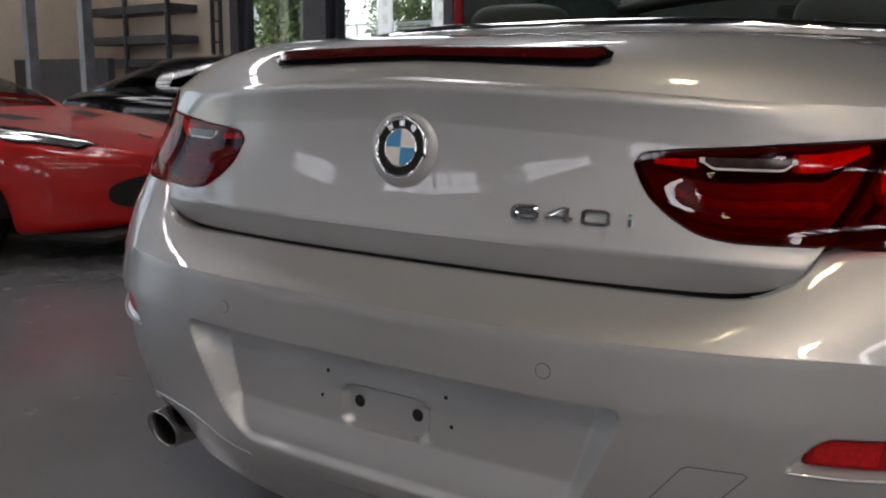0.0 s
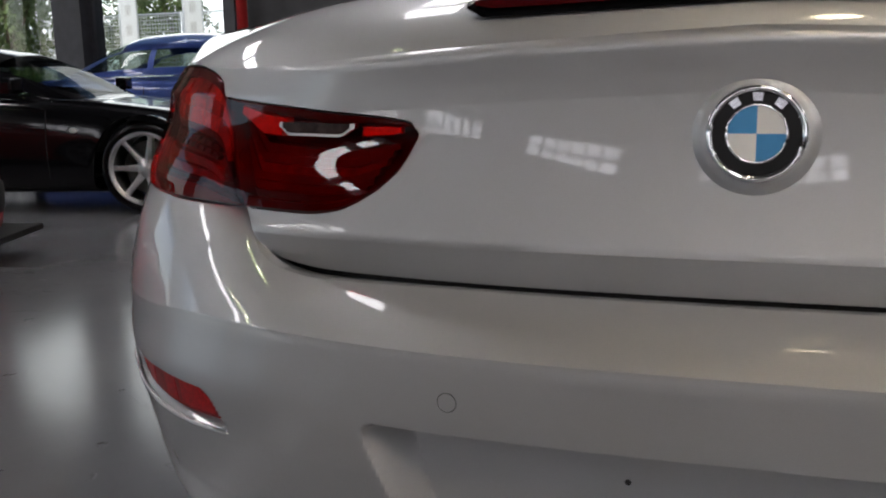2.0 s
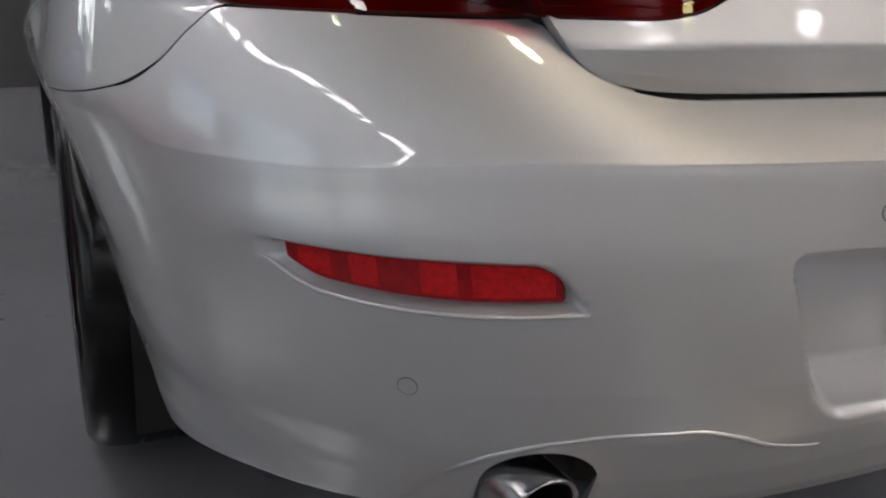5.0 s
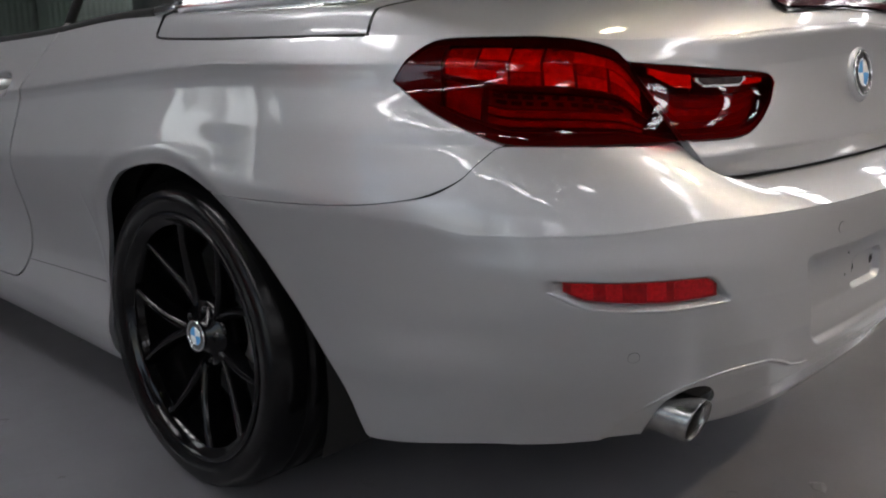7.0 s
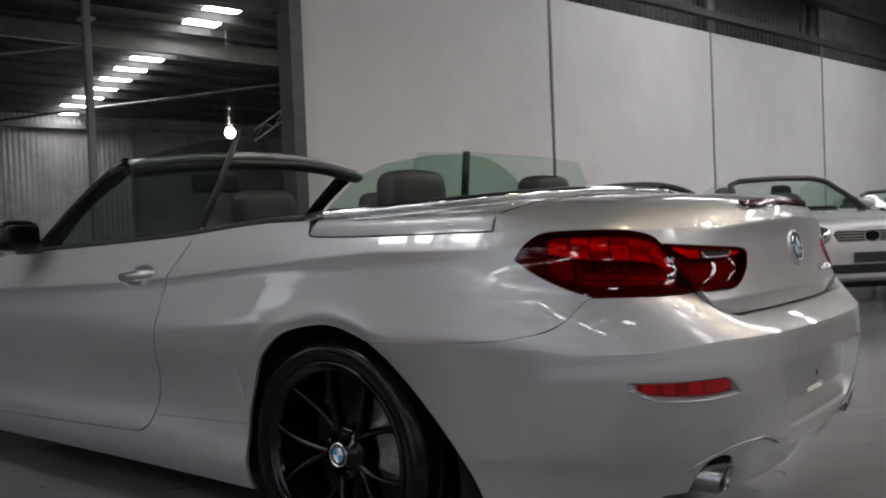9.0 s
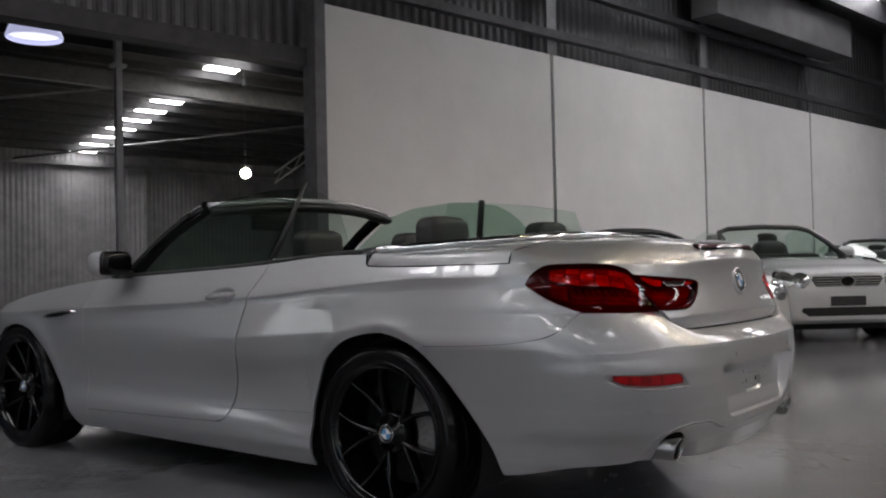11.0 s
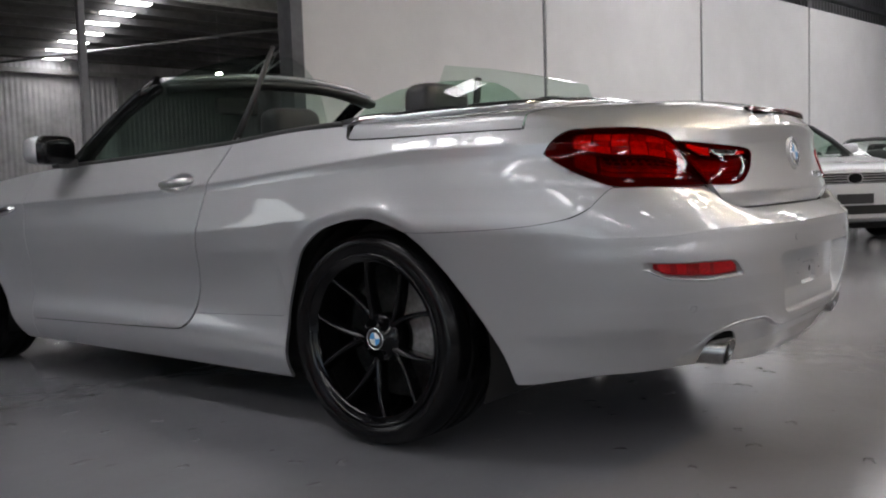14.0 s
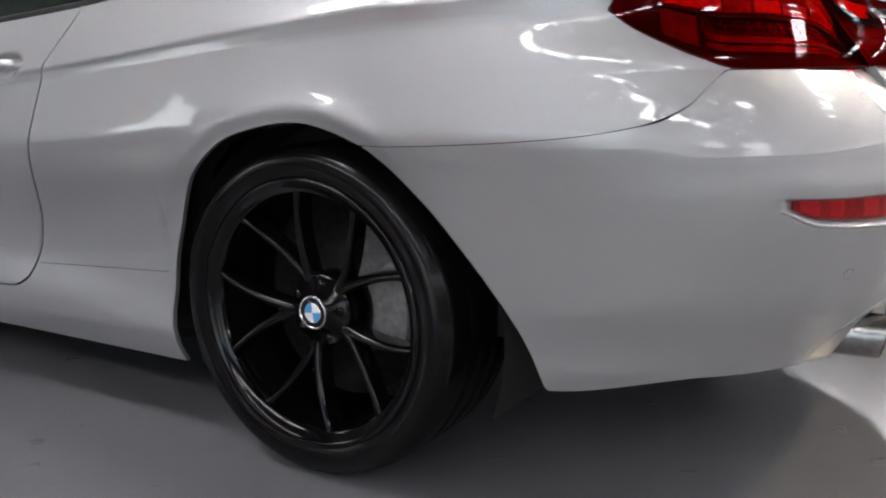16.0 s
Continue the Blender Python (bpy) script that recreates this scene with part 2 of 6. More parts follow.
corner_n = curve([(0.15, 2.7), (0.3, 3.0), (0.5, 3.2), (0.60, 3.12), (0.70, 2.80), (0.82, 2.88), (0.9, 2.65), (0.98, 2.5), (1.05, 2.5)])
side_w = curve([(0.13, 0.84), (0.17, 0.880), (0.21, 0.906), (0.25, 0.920), (0.285, 0.923), (0.31, 0.919), (0.35, 0.912), (0.40, 0.909), (0.47, 0.914), (0.56, 0.926), (0.64, 0.9375), (0.72, 0.942), (0.86, 0.9415), (1.1, 0.941)])
shoulder_in = curve([(-0.02, 0.0), (0.0, 0.002), (0.015, 0.010), (0.03, 0.02), (0.06, 0.043), (0.10, 0.075), (0.15, 0.115), (0.25, 0.2)])
shoulder_z = curve([(-1.2, 0.957), (-0.5, 0.952), (-0.2, 0.935), (0.33, 0.897), (0.77, 0.862), (1.2, 0.838), (2.14, 0.806), (2.9, 0.77), (3.7, 0.7)])
taper = curve([(-1.0, 1.0), (-0.3, 1.004), (0.0, 1.008), (0.45, 0.998), (1.2, 0.988), (2.0, 0.99), (2.8, 0.995), (3.2, 0.985)])
front_y = line([(0.15, 3.58), (0.25, 3.66), (0.4, 3.73), (0.55, 3.74), (0.65, 3.70), (0.75, 3.6), (0.85, 3.5)])
top_rear = curve([(0.0, 1.0), (0.3, 0.985), (0.5, 0.972), (0.62, 0.968), (0.70, 0.974), (0.80, 0.980)])
top_side = curve([(-0.8, 0.978), (-0.65, 0.979), (-0.55, 0.980), (-0.2, 0.979), (0.05, 0.982), (0.10, 0.986), (0.114, 0.995), (0.130, 1.022), (0.145, 1.032), (0.20, 1.036), (0.45, 1.028), (0.82, 1.003), (1.6, 0.972),
                  (2.05, 0.957), (2.7, 0.89), (3.0, 0.84), (3.25, 0.79), (3.5, 0.73)])


undercut = curve([(-0.20, 0.0), (-0.12, 0.002), (-0.06, 0.0075), (-0.03, 0.0085), (-0.012, 0.005), (0.0, 0.0)])


tuck = curve([(0.15, 0.06), (0.24, 0.062), (0.285, 0.058), (0.35, 0.036), (0.40, 0.020), (0.5, 0.010), (0.6, 0.003), (0.69, 0.0)])


haunch = curve([(0.0, 0.0), (0.010, -0.0038), (0.022, -0.0042), (0.045, 0.0010), (0.08, 0.0105), (0.12, 0.0210), (0.15, 0.0288), (0.165, 0.0322), (0.176, 0.0336), (0.190, 0.0334), (0.25, 0.0262), (0.32, 0.0140), (0.45, 0.0)])


def wide(z, y):
    d = z - shoulder_z(y)
    k = smooth01(1.75, 0.6, y) * (0.42 + 0.58 * smooth01(-0.2, 0.2, y))
    swell = haunch(-d) if d < 0 else 0.0
    if swell < 0:
        swell *= smooth01(-0.2, 0.35, y)
    w = (side_w(z) - shoulder_in(d) - ((1 - k) * undercut(d) if -0.2 < d < 0 else 0) + k * swell) * taper(y)
    if y < 0.3:
        w *= 1 - tuck(z) * smooth01(0.3, -0.15, y)
    for ya, k in ((-0.02, 0.013), (2.83, 0.010)):
        if abs(y - ya) < 0.62 and z > 0.3:
            r = math.hypot(y - ya, z - 0.335)
            w += k * math.exp(-((r - 0.405) / 0.045) ** 2) * smooth01(0.3, 0.45, z)
    # hollow along the lower door, flaring out to the sill
    if 0.5 < y < 2.55 and z < 0.75:
        win = smooth01(0.5, 0.85, y) * smooth01(2.5, 2.0, y)
        w += win * (0.006 * math.exp(-((z - 0.325) / 0.04) ** 2) - 0.007 * math.exp(-((z - 0.475) / 0.085) ** 2))
    return w


def surf(s, z, ry=None):
    if s < 1:
        a = max(0.0, s) * math.pi / 2
        n = corner_n(z)
        si, co = math.sin(a), math.cos(a)
        r = (si ** n + co ** n) ** (-1 / n)
        return Vector((-wide(z, YC) * r * si, YC + ((rear_y(z) if ry is None else ry) - YC) * r * co, z))
    if s <= S_SIDE:
        y = YC + s - 1
        return Vector((-wide(z, y), y, z))
    a = (S_END - min(s, S_END)) * math.pi / 2
    n = 2.5
    si, co = math.sin(a), math.cos(a)
    r = (si ** n + co ** n) ** (-1 / n)
    return Vector((-wide(z, YF) * r * si, YF + (front_y(z) - YF) * r * co, z))


def normal(s, z):
    e = 0.004
    du = surf(s + e, z) - surf(max(0, s - e), z)
    dv = surf(s, z + 0.006) - surf(s, z - 0.006)
    n = dv.cross(du)
    return n.normalized()


def s_of_x(x, z):
    lo, hi = 0.0, 1.0
    for _ in range(40):
        m = (lo + hi) / 2
        if -surf(m, z).x < abs(x):
            lo = m
        else:
            hi = m
    return lo


def s_of_y(y, z):
    if y >= YC:
        return 1 + y - YC if y <= YF else S_SIDE
    lo, hi = 0.0, 1.0
    for _ in range(40):
        m = (lo + hi) / 2
        if surf(m, z).y < y:
            lo = m
        else:
            hi = m
    return lo


def top_z(s):
    if s < 1:
        p = surf(s, 0.97)
        if p.y < -0.8:
            return top_rear(-p.x)
        return top_side(p.y)
    if s <= S_SIDE:
        return top_side(YC + s - 1)
    return max(0.70, top_side(surf(s, 0.75).y) - 0.02 * (s - S_SIDE))


FEATURES = [0.680, 0.684, 0.686, 0.688, 0.690, 0.692, 0.696, 0.700, 0.703, 0.708, 0.712, 0.718, 0.724, 0.730, 0.736, 0.7365, 0.740, 0.744, 0.752, 0.760, 0.768, 0.776, 0.781, 0.788]
ROWS = sorted(set([round(0.13 + 0.011 * i, 4) for i in range(83)] + [round(0.80 + 0.004 * i, 4) for i in range(42)] + FEATURES))


def patch_data(cols, lo, hi, off=0.0, rows=None, warp=None, flange=0.012, mirror=False, profile=None, start_edge=True, end_edge=True):
    """Verts and faces of the body surface between lo(s) and hi(s), with edges turned inwards."""
    rows = rows or ROWS
    verts, faces, index = [], [], []
    for s in cols:
        a, b = lo(s), hi(s)
        col, last = [], None
        for z in rows:
            zz = min(max(z, a), b)
            if last is not None and abs(zz - last) < 1e-6:
                col.append(col[-1])
                continue
            p = surf(s, zz, profile(s, zz) if profile else None)
            if off:
                p = p + normal(s, zz) * off
            if warp:
                p = warp(p, s, zz)
            last = zz
            verts.append(p)
            col.append(len(verts) - 1)
        index.append(col)
    for i in range(len(index) - 1):
        for j in range(len(rows) - 1):
            q = [index[i][j], index[i + 1][j], index[i + 1][j + 1], index[i][j + 1]]
            u = []
            for v in q:
                if v not in u:
                    u.append(v)
            if len(u) >= 3:
                faces.append(tuple(u[::-1]))
    if flange:
        loops = [[c[0] for c in index], [c[-1] for c in index][::-1]]
        for c, sgn in ((index[0], 1), (index[-1], -1)):
            if sgn == 1 and not start_edge or sgn == -1 and not end_edge:
                continue
            if lo(cols[0] if sgn == 1 else cols[-1]) < hi(cols[0] if sgn == 1 else cols[-1]) - 0.003:
                seq = list(dict.fromkeys(c))
                loops.append(seq[::-1] if sgn == 1 else seq)
        for lp in loops:
            base = len(verts)
            for v in lp:
                p = verts[v]
                inward = Vector((-p.x, 0.0 if p.y > -0.6 else 0.5, 0)) if abs(p.x) > 0.5 else Vector((0, 1 if p.y < 1 else -1, 0))
                inward.normalize()
                verts.append(Vector(p))
                verts.append(p + inward * flange)
            for i in range(len(lp) - 1):
                a = base + 2 * i
                faces.append((a, a + 1, a + 3, a + 2))
    if mirror:
        verts = [Vector((-v.x, v.y, v.z)) for v in verts]
        faces = [f[::-1] for f in faces]
    return verts, faces


def join(*lots):
    verts, faces = [], []
    for v, f in lots:
        k = len(verts)
        verts += v
        faces += [tuple(i + k for i in q) for q in f]
    return verts, faces


def span(a, b, step):
    n = max(2, int(abs(b - a) / step) + 1)
    return [a + (b - a) * i / (n - 1) for i in range(n)]

# ---------------- the silver convertible: panels ----------------
CAR = empty("convertible_car")
tagged(CAR, "silver two-door convertible with roof down and black wheels", "car")
GAP = 0.0020
FINE = 0.0008
arch_rear = curve([(-0.528, 0.240), (-0.438, 0.385), (-0.362, 0.49), (-0.294, 0.580), (-0.172, 0.688), (-0.02, 0.733), (0.116, 0.712), (0.264, 0.631), (0.358, 0.50), (0.410, 0.34), (0.428, 0.17)])
arch_front = curve([(2.27, 0.17), (2.36, 0.30), (2.446, 0.43), (2.6, 0.610), (2.72, 0.685), (2.85, 0.708), (3.0, 0.690), (3.15, 0.61), (3.26, 0.47), (3.33, 0.30), (3.36, 0.17)])
door_edge = curve([(0.756, 1.03), (0.760, 0.99), (0.80, 0.83), (0.845, 0.63), (0.93, 0.395), (0.98, 0.325), (1.04, 0.303), (1.2, 0.297), (2.14, 0.272)])
SX = {x: s_of_x(x, 0.87) for x in (0.335, 0.347, 0.35, 0.356, 0.366, 0.389, 0.408, 0.43, 0.47, 0.45, 0.46, 0.488, 0.55, 0.562, 0.60, 0.62, 0.64, 0.66, 0.68, 0.70, 0.74, 0.76, 0.78)}
SY = {y: s_of_y(y, 0.9) for y in (-0.86, -0.785, -0.76, -0.74, -0.70, -0.68, -0.665, -0.66, -0.652, -0.64, -0.63, -0.62)}
S_TIP, S_IN = SY[-0.62], SX[0.347]
seam_pts = sorted([(0.0, 0.736), (s_of_x(0.40, 0.74), 0.737), (s_of_x(0.450, 0.74), 0.739), (s_of_x(0.503, 0.74), 0.747), (s_of_x(0.535, 0.76), 0.761),
                   (s_of_x(0.553, 0.78), 0.780), (s_of_x(0.566, 0.80), 0.806), (SX[0.60], 0.805), (SX[0.70], 0.806), (s_of_y(-0.80, 0.8), 0.808),
                   (s_of_y(-0.765, 0.79), 0.786), (s_of_y(-0.72, 0.76), 0.755), (s_of_y(-0.66, 0.73), 0.725), (s_of_y(-0.55, 0.71), 0.706), (s_of_y(-0.35, 0.7), 0.694), (s_of_y(-0.17, 0.69), 0.688)])
seam = curve(seam_pts)
split = line([(SX[0.562], 0.807), (SX[0.64], 0.932)])
in_hi = curve([(S_IN - 0.004, 0.894), (S_IN, 0.9035), (SX[0.356], 0.9075), (SX[0.46], 0.917), (SX[0.64], 0.932)])
in_lo0 = curve([(S_IN - 0.004, 0.893), (S_IN, 0.879), (SX[0.356], 0.861), (SX[0.366], 0.850), (SX[0.389], 0.831), (SX[0.43], 0.8115), (SX[0.47], 0.8065), (SX[0.562], 0.807)])
out_hi0 = curve([(SX[0.64], 0.932), (SX[0.66], 0.950), (SX[0.70], 0.964), (SX[0.74], 0.971), (SX[0.78], 0.9735), (SY[-0.74], 0.9735), (SY[-0.70], 0.9725), (SY[-0.68], 0.970), (SY[-0.665], 0.964), (SY[-0.652], 0.953), (SY[-0.64], 0.938), (SY[-0.63], 0.923), (S_TIP, 0.908)])
out_lo = curve([(SX[0.562], 0.807), (SX[0.70], 0.807), (SX[0.76], 0.8075), (SY[-0.785], 0.8095), (SY[-0.74], 0.828), (SY[-0.70], 0.850), (SY[-0.66], 0.875), (SY[-0.64], 0.890), (S_TIP, 0.907)])


def in_lo(s):
    return in_lo0(s) if s < SX[0.562] else split(s)


def out_hi(s):
    return split(s) if s < SX[0.64] else out_hi0(s)


def yof(s):
    return surf(s, 0.6).y


def bumper_lo(s):
    p = surf(s, 0.4)
    ax = -p.x
    if p.y > -0.528:
        return arch_rear(p.y)
    base = curve_low(ax) if ax < 0.80 else 0.240 + (0.288 - 0.240) * smooth01(-0.52, -0.86, p.y)
    d = abs(ax - 0.567)
    if d < 0.058:
        base = max(base, 0.340 + math.sqrt(max(0, 0.058 ** 2 - d * d)) * 0.9)
    return base


curve_low = curve([(0.0, 0.262), (0.3, 0.268), (0.48, 0.285), (0.66, 0.298), (0.80, 0.285)])


def ramp(u):
    """A straight rise from 0 to 1 with tight rounded ends."""
    k = 0.09
    u = min(1.0, max(0.0, u))
    if u < k:
        v = u * u / (2 * k)
    elif u > 1 - k:
        v = 1 - k - (1 - u) ** 2 / (2 * k)
    else:
        v = u - k / 2
    return v / (1 - k)


PLATE_LOW = 0.411


def plate_depth(x, z):
    """How far the number plate recess sinks into the bumper."""
    ax = abs(x)
    side = 0.386 - (0.606 - z) * 0.46 - ax
    up, r = z - PLATE_LOW, 0.055
    if up < r:
        # rounded lower corner
        side -= 0.9 * (r - math.sqrt(max(0.0, r * r - (r - max(0.0, up)) ** 2)))
    top = 0.607 - z
    full = max(0.0, -rear_y(z) - 1.078) * (0.40 + 0.60 * smooth01(PLATE_LOW, 0.475, z))
    r = 0.026
    edge = min(side, top) if side > r or top > r else r - math.hypot(r - side, r - top)
    wall = 0.016 + 0.026 * max(0.0, z - 0.42) / 0.18
    d = full * ramp(side / wall) * smooth01(0, 0.008, edge) * ramp(up / 0.011)
    hx, hz = 0.080 - ax, 0.0345 - abs(z - 0.505)
    corner = min(hx, hz) if hx > 0.025 or hz > 0.025 else 0.025 - math.hypot(0.025 - hx, 0.025 - hz)
    d += 0.012 * smooth01(0.0, 0.007, corner)
    return d


REFL_IN, REFL_OUT = s_of_x(0.566, 0.57), s_of_y(-0.884, 0.6)
refl_lo = curve([(REFL_IN, 0.562), (REFL_IN + 0.35 * (REFL_OUT - REFL_IN), 0.558), (REFL_IN + 0.8 * (REFL_OUT - REFL_IN), 0.566), (REFL_OUT, 0.592)])
refl_hi = curve([(REFL_IN, 0.566), (REFL_IN + 0.08 * (REFL_OUT - REFL_IN), 0.594), (REFL_IN + 0.13 * (REFL_OUT - REFL_IN), 0.600), (REFL_IN + 0.5 * (REFL_OUT - REFL_IN), 0.600), (REFL_OUT, 0.603)])
diff_line = curve([(0.0, 0.379), (0.28, 0.381), (0.335, 0.390), (0.385, 0.409), (0.43, 0.420), (0.50, 0.421), (0.56, 0.413), (0.605, 0.398), (0.64, 0.370), (0.66, 0.335), (0.67, 0.28)])


def arch_lip(p, s, z):
    """The wheel arch's edge, rolled inwards."""
    if not -0.50 < p.y < 0.424:
        return p
    edge = arch_rear(p.y)
    near = (z - edge) / math.hypot(1.0, (arch_rear(p.y + 0.004) - arch_rear(p.y - 0.004)) / 0.008)
    if near > 0.04:
        return p
    return p - normal(s, z) * 0.011 * smooth01(0.040, 0.004, near) * smooth01(0.40, 0.54, z) * smooth01(-0.36, -0.12, p.y)


S_DROP = (s_of_x(0.58, 0.69), s_of_x(0.78, 0.69), s_of_y(-0.78, 0.69), s_of_y(-0.68, 0.69))


def bumper_warp(p, s, z):
    if 0.62 < z < 0.76 and S_DROP[0] < s < S_DROP[3]:
        # the crease sinks towards the corner
        p.z -= 0.016 * smooth01(S_DROP[0], S_DROP[1], s) * (1 - smooth01(S_DROP[2], S_DROP[3], s)) * smooth01(0.07, 0.0, abs(z - 0.690))
    if z < 0.50:
        # a soft crease low on the corner, hollow under it
        k = smooth01(0.60, 0.72, -p.x) * smooth01(0.27, 0.33, z) * smooth01(-0.53, -0.68, p.y)
        p = p + normal(s, z) * k * (0.0025 * smooth01(0.51, 0.415, z) - 0.005 * smooth01(0.425, 0.36, z) * smooth01(0.27, 0.36, z))
    if p.y > -0.50:
        p = arch_lip(p, s, z)
    if p.y < -0.75:
        d = plate_depth(p.x, z)
        ax = abs(p.x)
        if REFL_IN - 0.01 < s < REFL_OUT + 0.01:
            a, b = refl_lo(s), refl_hi(s)
            inside = min(z - a + 0.008, b + 0.003 - z, (s - REFL_IN + 0.004) * 1.2, (REFL_OUT + 0.004 - s) * 0.6)
            d += 0.015 * smooth01(0.0, 0.010, inside)
        if ax < 0.72:
            d += (0.010 - 0.005 * smooth01(0.5, 0.62, ax)) * smooth01(0.0, 0.010, (diff_line(ax) - z) * (1.0 - 0.5 * smooth01(0.54, 0.62, ax))) * smooth01(0.69, 0.65, ax)
        if d:
            n = normal(s, z)
            p = p - n * d
    return p


cols_rear = span(0, s_of_x(0.20, 0.5), 0.0062) + span(s_of_x(0.20, 0.5), s_of_x(0.42, 0.5), 0.0022)[1:] + span(s_of_x(0.42, 0.5), s_of_x(0.66, 0.5), 0.0022)[1:] + span(s_of_x(0.66, 0.5), s_of_y(-0.54, 0.3), 0.006)[1:] + span(s_of_y(-0.54, 0.3), s_of_y(-0.178, 0.68), 0.006)[1:]
rows_b = sorted(set(ROWS + [round(0.25 + 0.005 * i, 4) for i in range(75)] + [round(0.40 + 0.0025 * i, 4) for i in range(90)]))
ledge_slope = curve([(s_of_x(x, 0.76), v) for x, v in ((0.0, 2.0), (0.28, 1.98), (0.36, 1.84), (0.42, 1.63), (0.47, 1.39), (0.52, 1.15), (0.566, 0.965), (0.62, 0.82), (0.68, 0.745), (0.75, 0.722))] + [(1.0, 0.722)])
ledge_rise = curve([(0.0, 0.047), (s_of_x(0.40, 0.74), 0.048), (s_of_x(0.566, 0.8), 0.112), (1.0, 0.118)])


def bumper_profile(s, z):
    """The gently crowned ledge above the crease, steeper under the lamps than under the boot lid."""
    if z < 0.690:
        return rear_y(z)
    d, top = z - 0.690, ledge_rise(s)
    return -1.133 + ledge_slope(s) * (d - 0.30 * d * max(0.0, top - d) / top)


S_CORNER0 = s_of_x(0.566, 0.80)
left = patch_data(cols_rear, bumper_lo, lambda s: max(bumper_lo(s), seam(s) - (GAP if s < SX[0.70] else FINE)), rows=rows_b, warp=bumper_warp, profile=bumper_profile, start_edge=False)
right = ([Vector((-v.x, v.y, v.z)) for v in left[0]], [f[::-1] for f in left[1]])
fv, ff = [], []
for s in span(s_of_x(0.30, 0.74), S_CORNER0, 0.006):
    z = seam(s) - GAP
    p = surf(s, z, bumper_profile(s, z))
    fv += [p, p + Vector((0, 0.003, -0.002)), p + Vector((0, 0.035, -0.004))]
for i in range(len(fv) // 3 - 1):
    ff += [(3 * i, 3 * i + 1, 3 * i + 4, 3 * i + 3), (3 * i + 1, 3 * i + 2, 3 * i + 5, 3 * i + 4)]
lip = (fv, ff)
lipR = ([Vector((-v.x, v.y, v.z)) for v in fv], [f[::-1] for f in ff])
bumper = link("rear_bumper", *join(left, right, lip, lipR), PAINT, CAR, True, "", True)


def both(name, lots, material, label="", parent=None):
    """The same panel on the left and the right side."""
    made = []
    v, f = join(*lots)
    made.append(link(name, v, f, material, parent or CAR, True, label, True))
    made.append(link(name, [(-a.x, a.y, a.z) for a in v], [q[::-1] for q in f], material, parent or CAR, True, label, True))
    return made


# boot lid, rear face
sB = SX[0.64]
S_CORNER = s_of_x(0.566, 0.80)
LID_ROWS = sorted(set(ROWS + [round(0.92 + 0.0025 * i, 4) for i in range(34)]))


lip_out = curve([(0.0, 0.0), (0.003, 0.004), (0.008, 0.0070), (0.013, 0.0072), (0.022, 0.0055), (0.04, 0.0020), (0.06, 0.0)])


def lid_profile(s, z):
    """The lid's rear face, less tucked in at its lower corners."""
    lip = lip_out(top_z(s) - z) * (1 - smooth01(s_of_x(0.42, 0.9), s_of_x(0.60, 0.9), s))
    return rear_y(z) - lip - 0.014 * smooth01(s_of_x(0.38, 0.8), s_of_x(0.53, 0.8), s) * (1 - smooth01(0.755, 0.80, z))


lid = [patch_data(span(0, S_IN - 0.004, 0.012), lambda s: seam(s) + GAP, top_z, flange=0, profile=lid_profile, rows=LID_ROWS),
       patch_data(span(S_IN - 0.004, S_CORNER, 0.006), lambda s: seam(s) + GAP, lambda s: max(seam(s) + GAP, in_lo0(s) - GAP), flange=0, profile=lid_profile),
       patch_data(span(S_IN - 0.004, sB, 0.006), lambda s: in_hi(s) + GAP, top_z, flange=0, profile=lid_profile, rows=LID_ROWS)]
fv, ff = [], []
for s in span(0, S_CORNER, 0.006):
    p = surf(s, seam(s) + GAP, lid_profile(s, seam(s) + GAP))
    fv += [p, p + Vector((0, 0.004, -0.001)), p + Vector((0, 0.03, 0.004))]
for i in range(len(fv) // 3 - 1):
    ff += [(3 * i, 3 * i + 3, 3 * i + 4, 3 * i + 1), (3 * i + 1, 3 * i + 4, 3 * i + 5, 3 * i + 2)]
lid.append((fv, ff))
lidL = join(*lid)
lidR = ([Vector((-v.x, v.y, v.z)) for v in lidL[0]], [f[::-1] for f in lidL[1]])

deck_c = curve([(-1.0, 1.052), (-0.8, 1.068), (-0.6, 1.078), (-0.42, 1.085), (0.1, 1.09)])
cock_t = curve([(-0.42, 0.53), (-0.3, 0.37), (-0.2, 0.275), (-0.05, 0.18), (0.1, 0.065)])


def deck(s, t, off=0.0):
    z0 = top_z(s)
    e = surf(s, z0)
    sy = min(max(e.y, -0.78), -0.42)
    y = e.y + (sy - e.y) * t
    k = 1 - (1 - t) ** (6.6 - 3.9 * smooth01(0.30, 0.8, s))
    # the upright flank of the tonneau cover
    flank = 0.044 * smooth01(-0.75, -0.5, e.y) * (1 - (1 - min(1.0, t / 0.032)) ** 2)
    return Vector((e.x * (1 - t), y, z0 + flank + (deck_c(y) - z0 - flank) * k + off))


def deck_patch(cols, t0, t1, nt=26):
    verts, faces = [], []
    for s in cols:
        for j in range(nt + 1):
            u = j / nt
            a, b = t0(s), t1(s)
            verts.append(deck(s, a + (b - a) * (u ** 2.0)))
    for i in range(len(cols) - 1):
        for j in range(nt):
            a = i * (nt + 1) + j
            faces.append((a, a + 1, a + nt + 2, a + nt + 1))
    return verts, faces


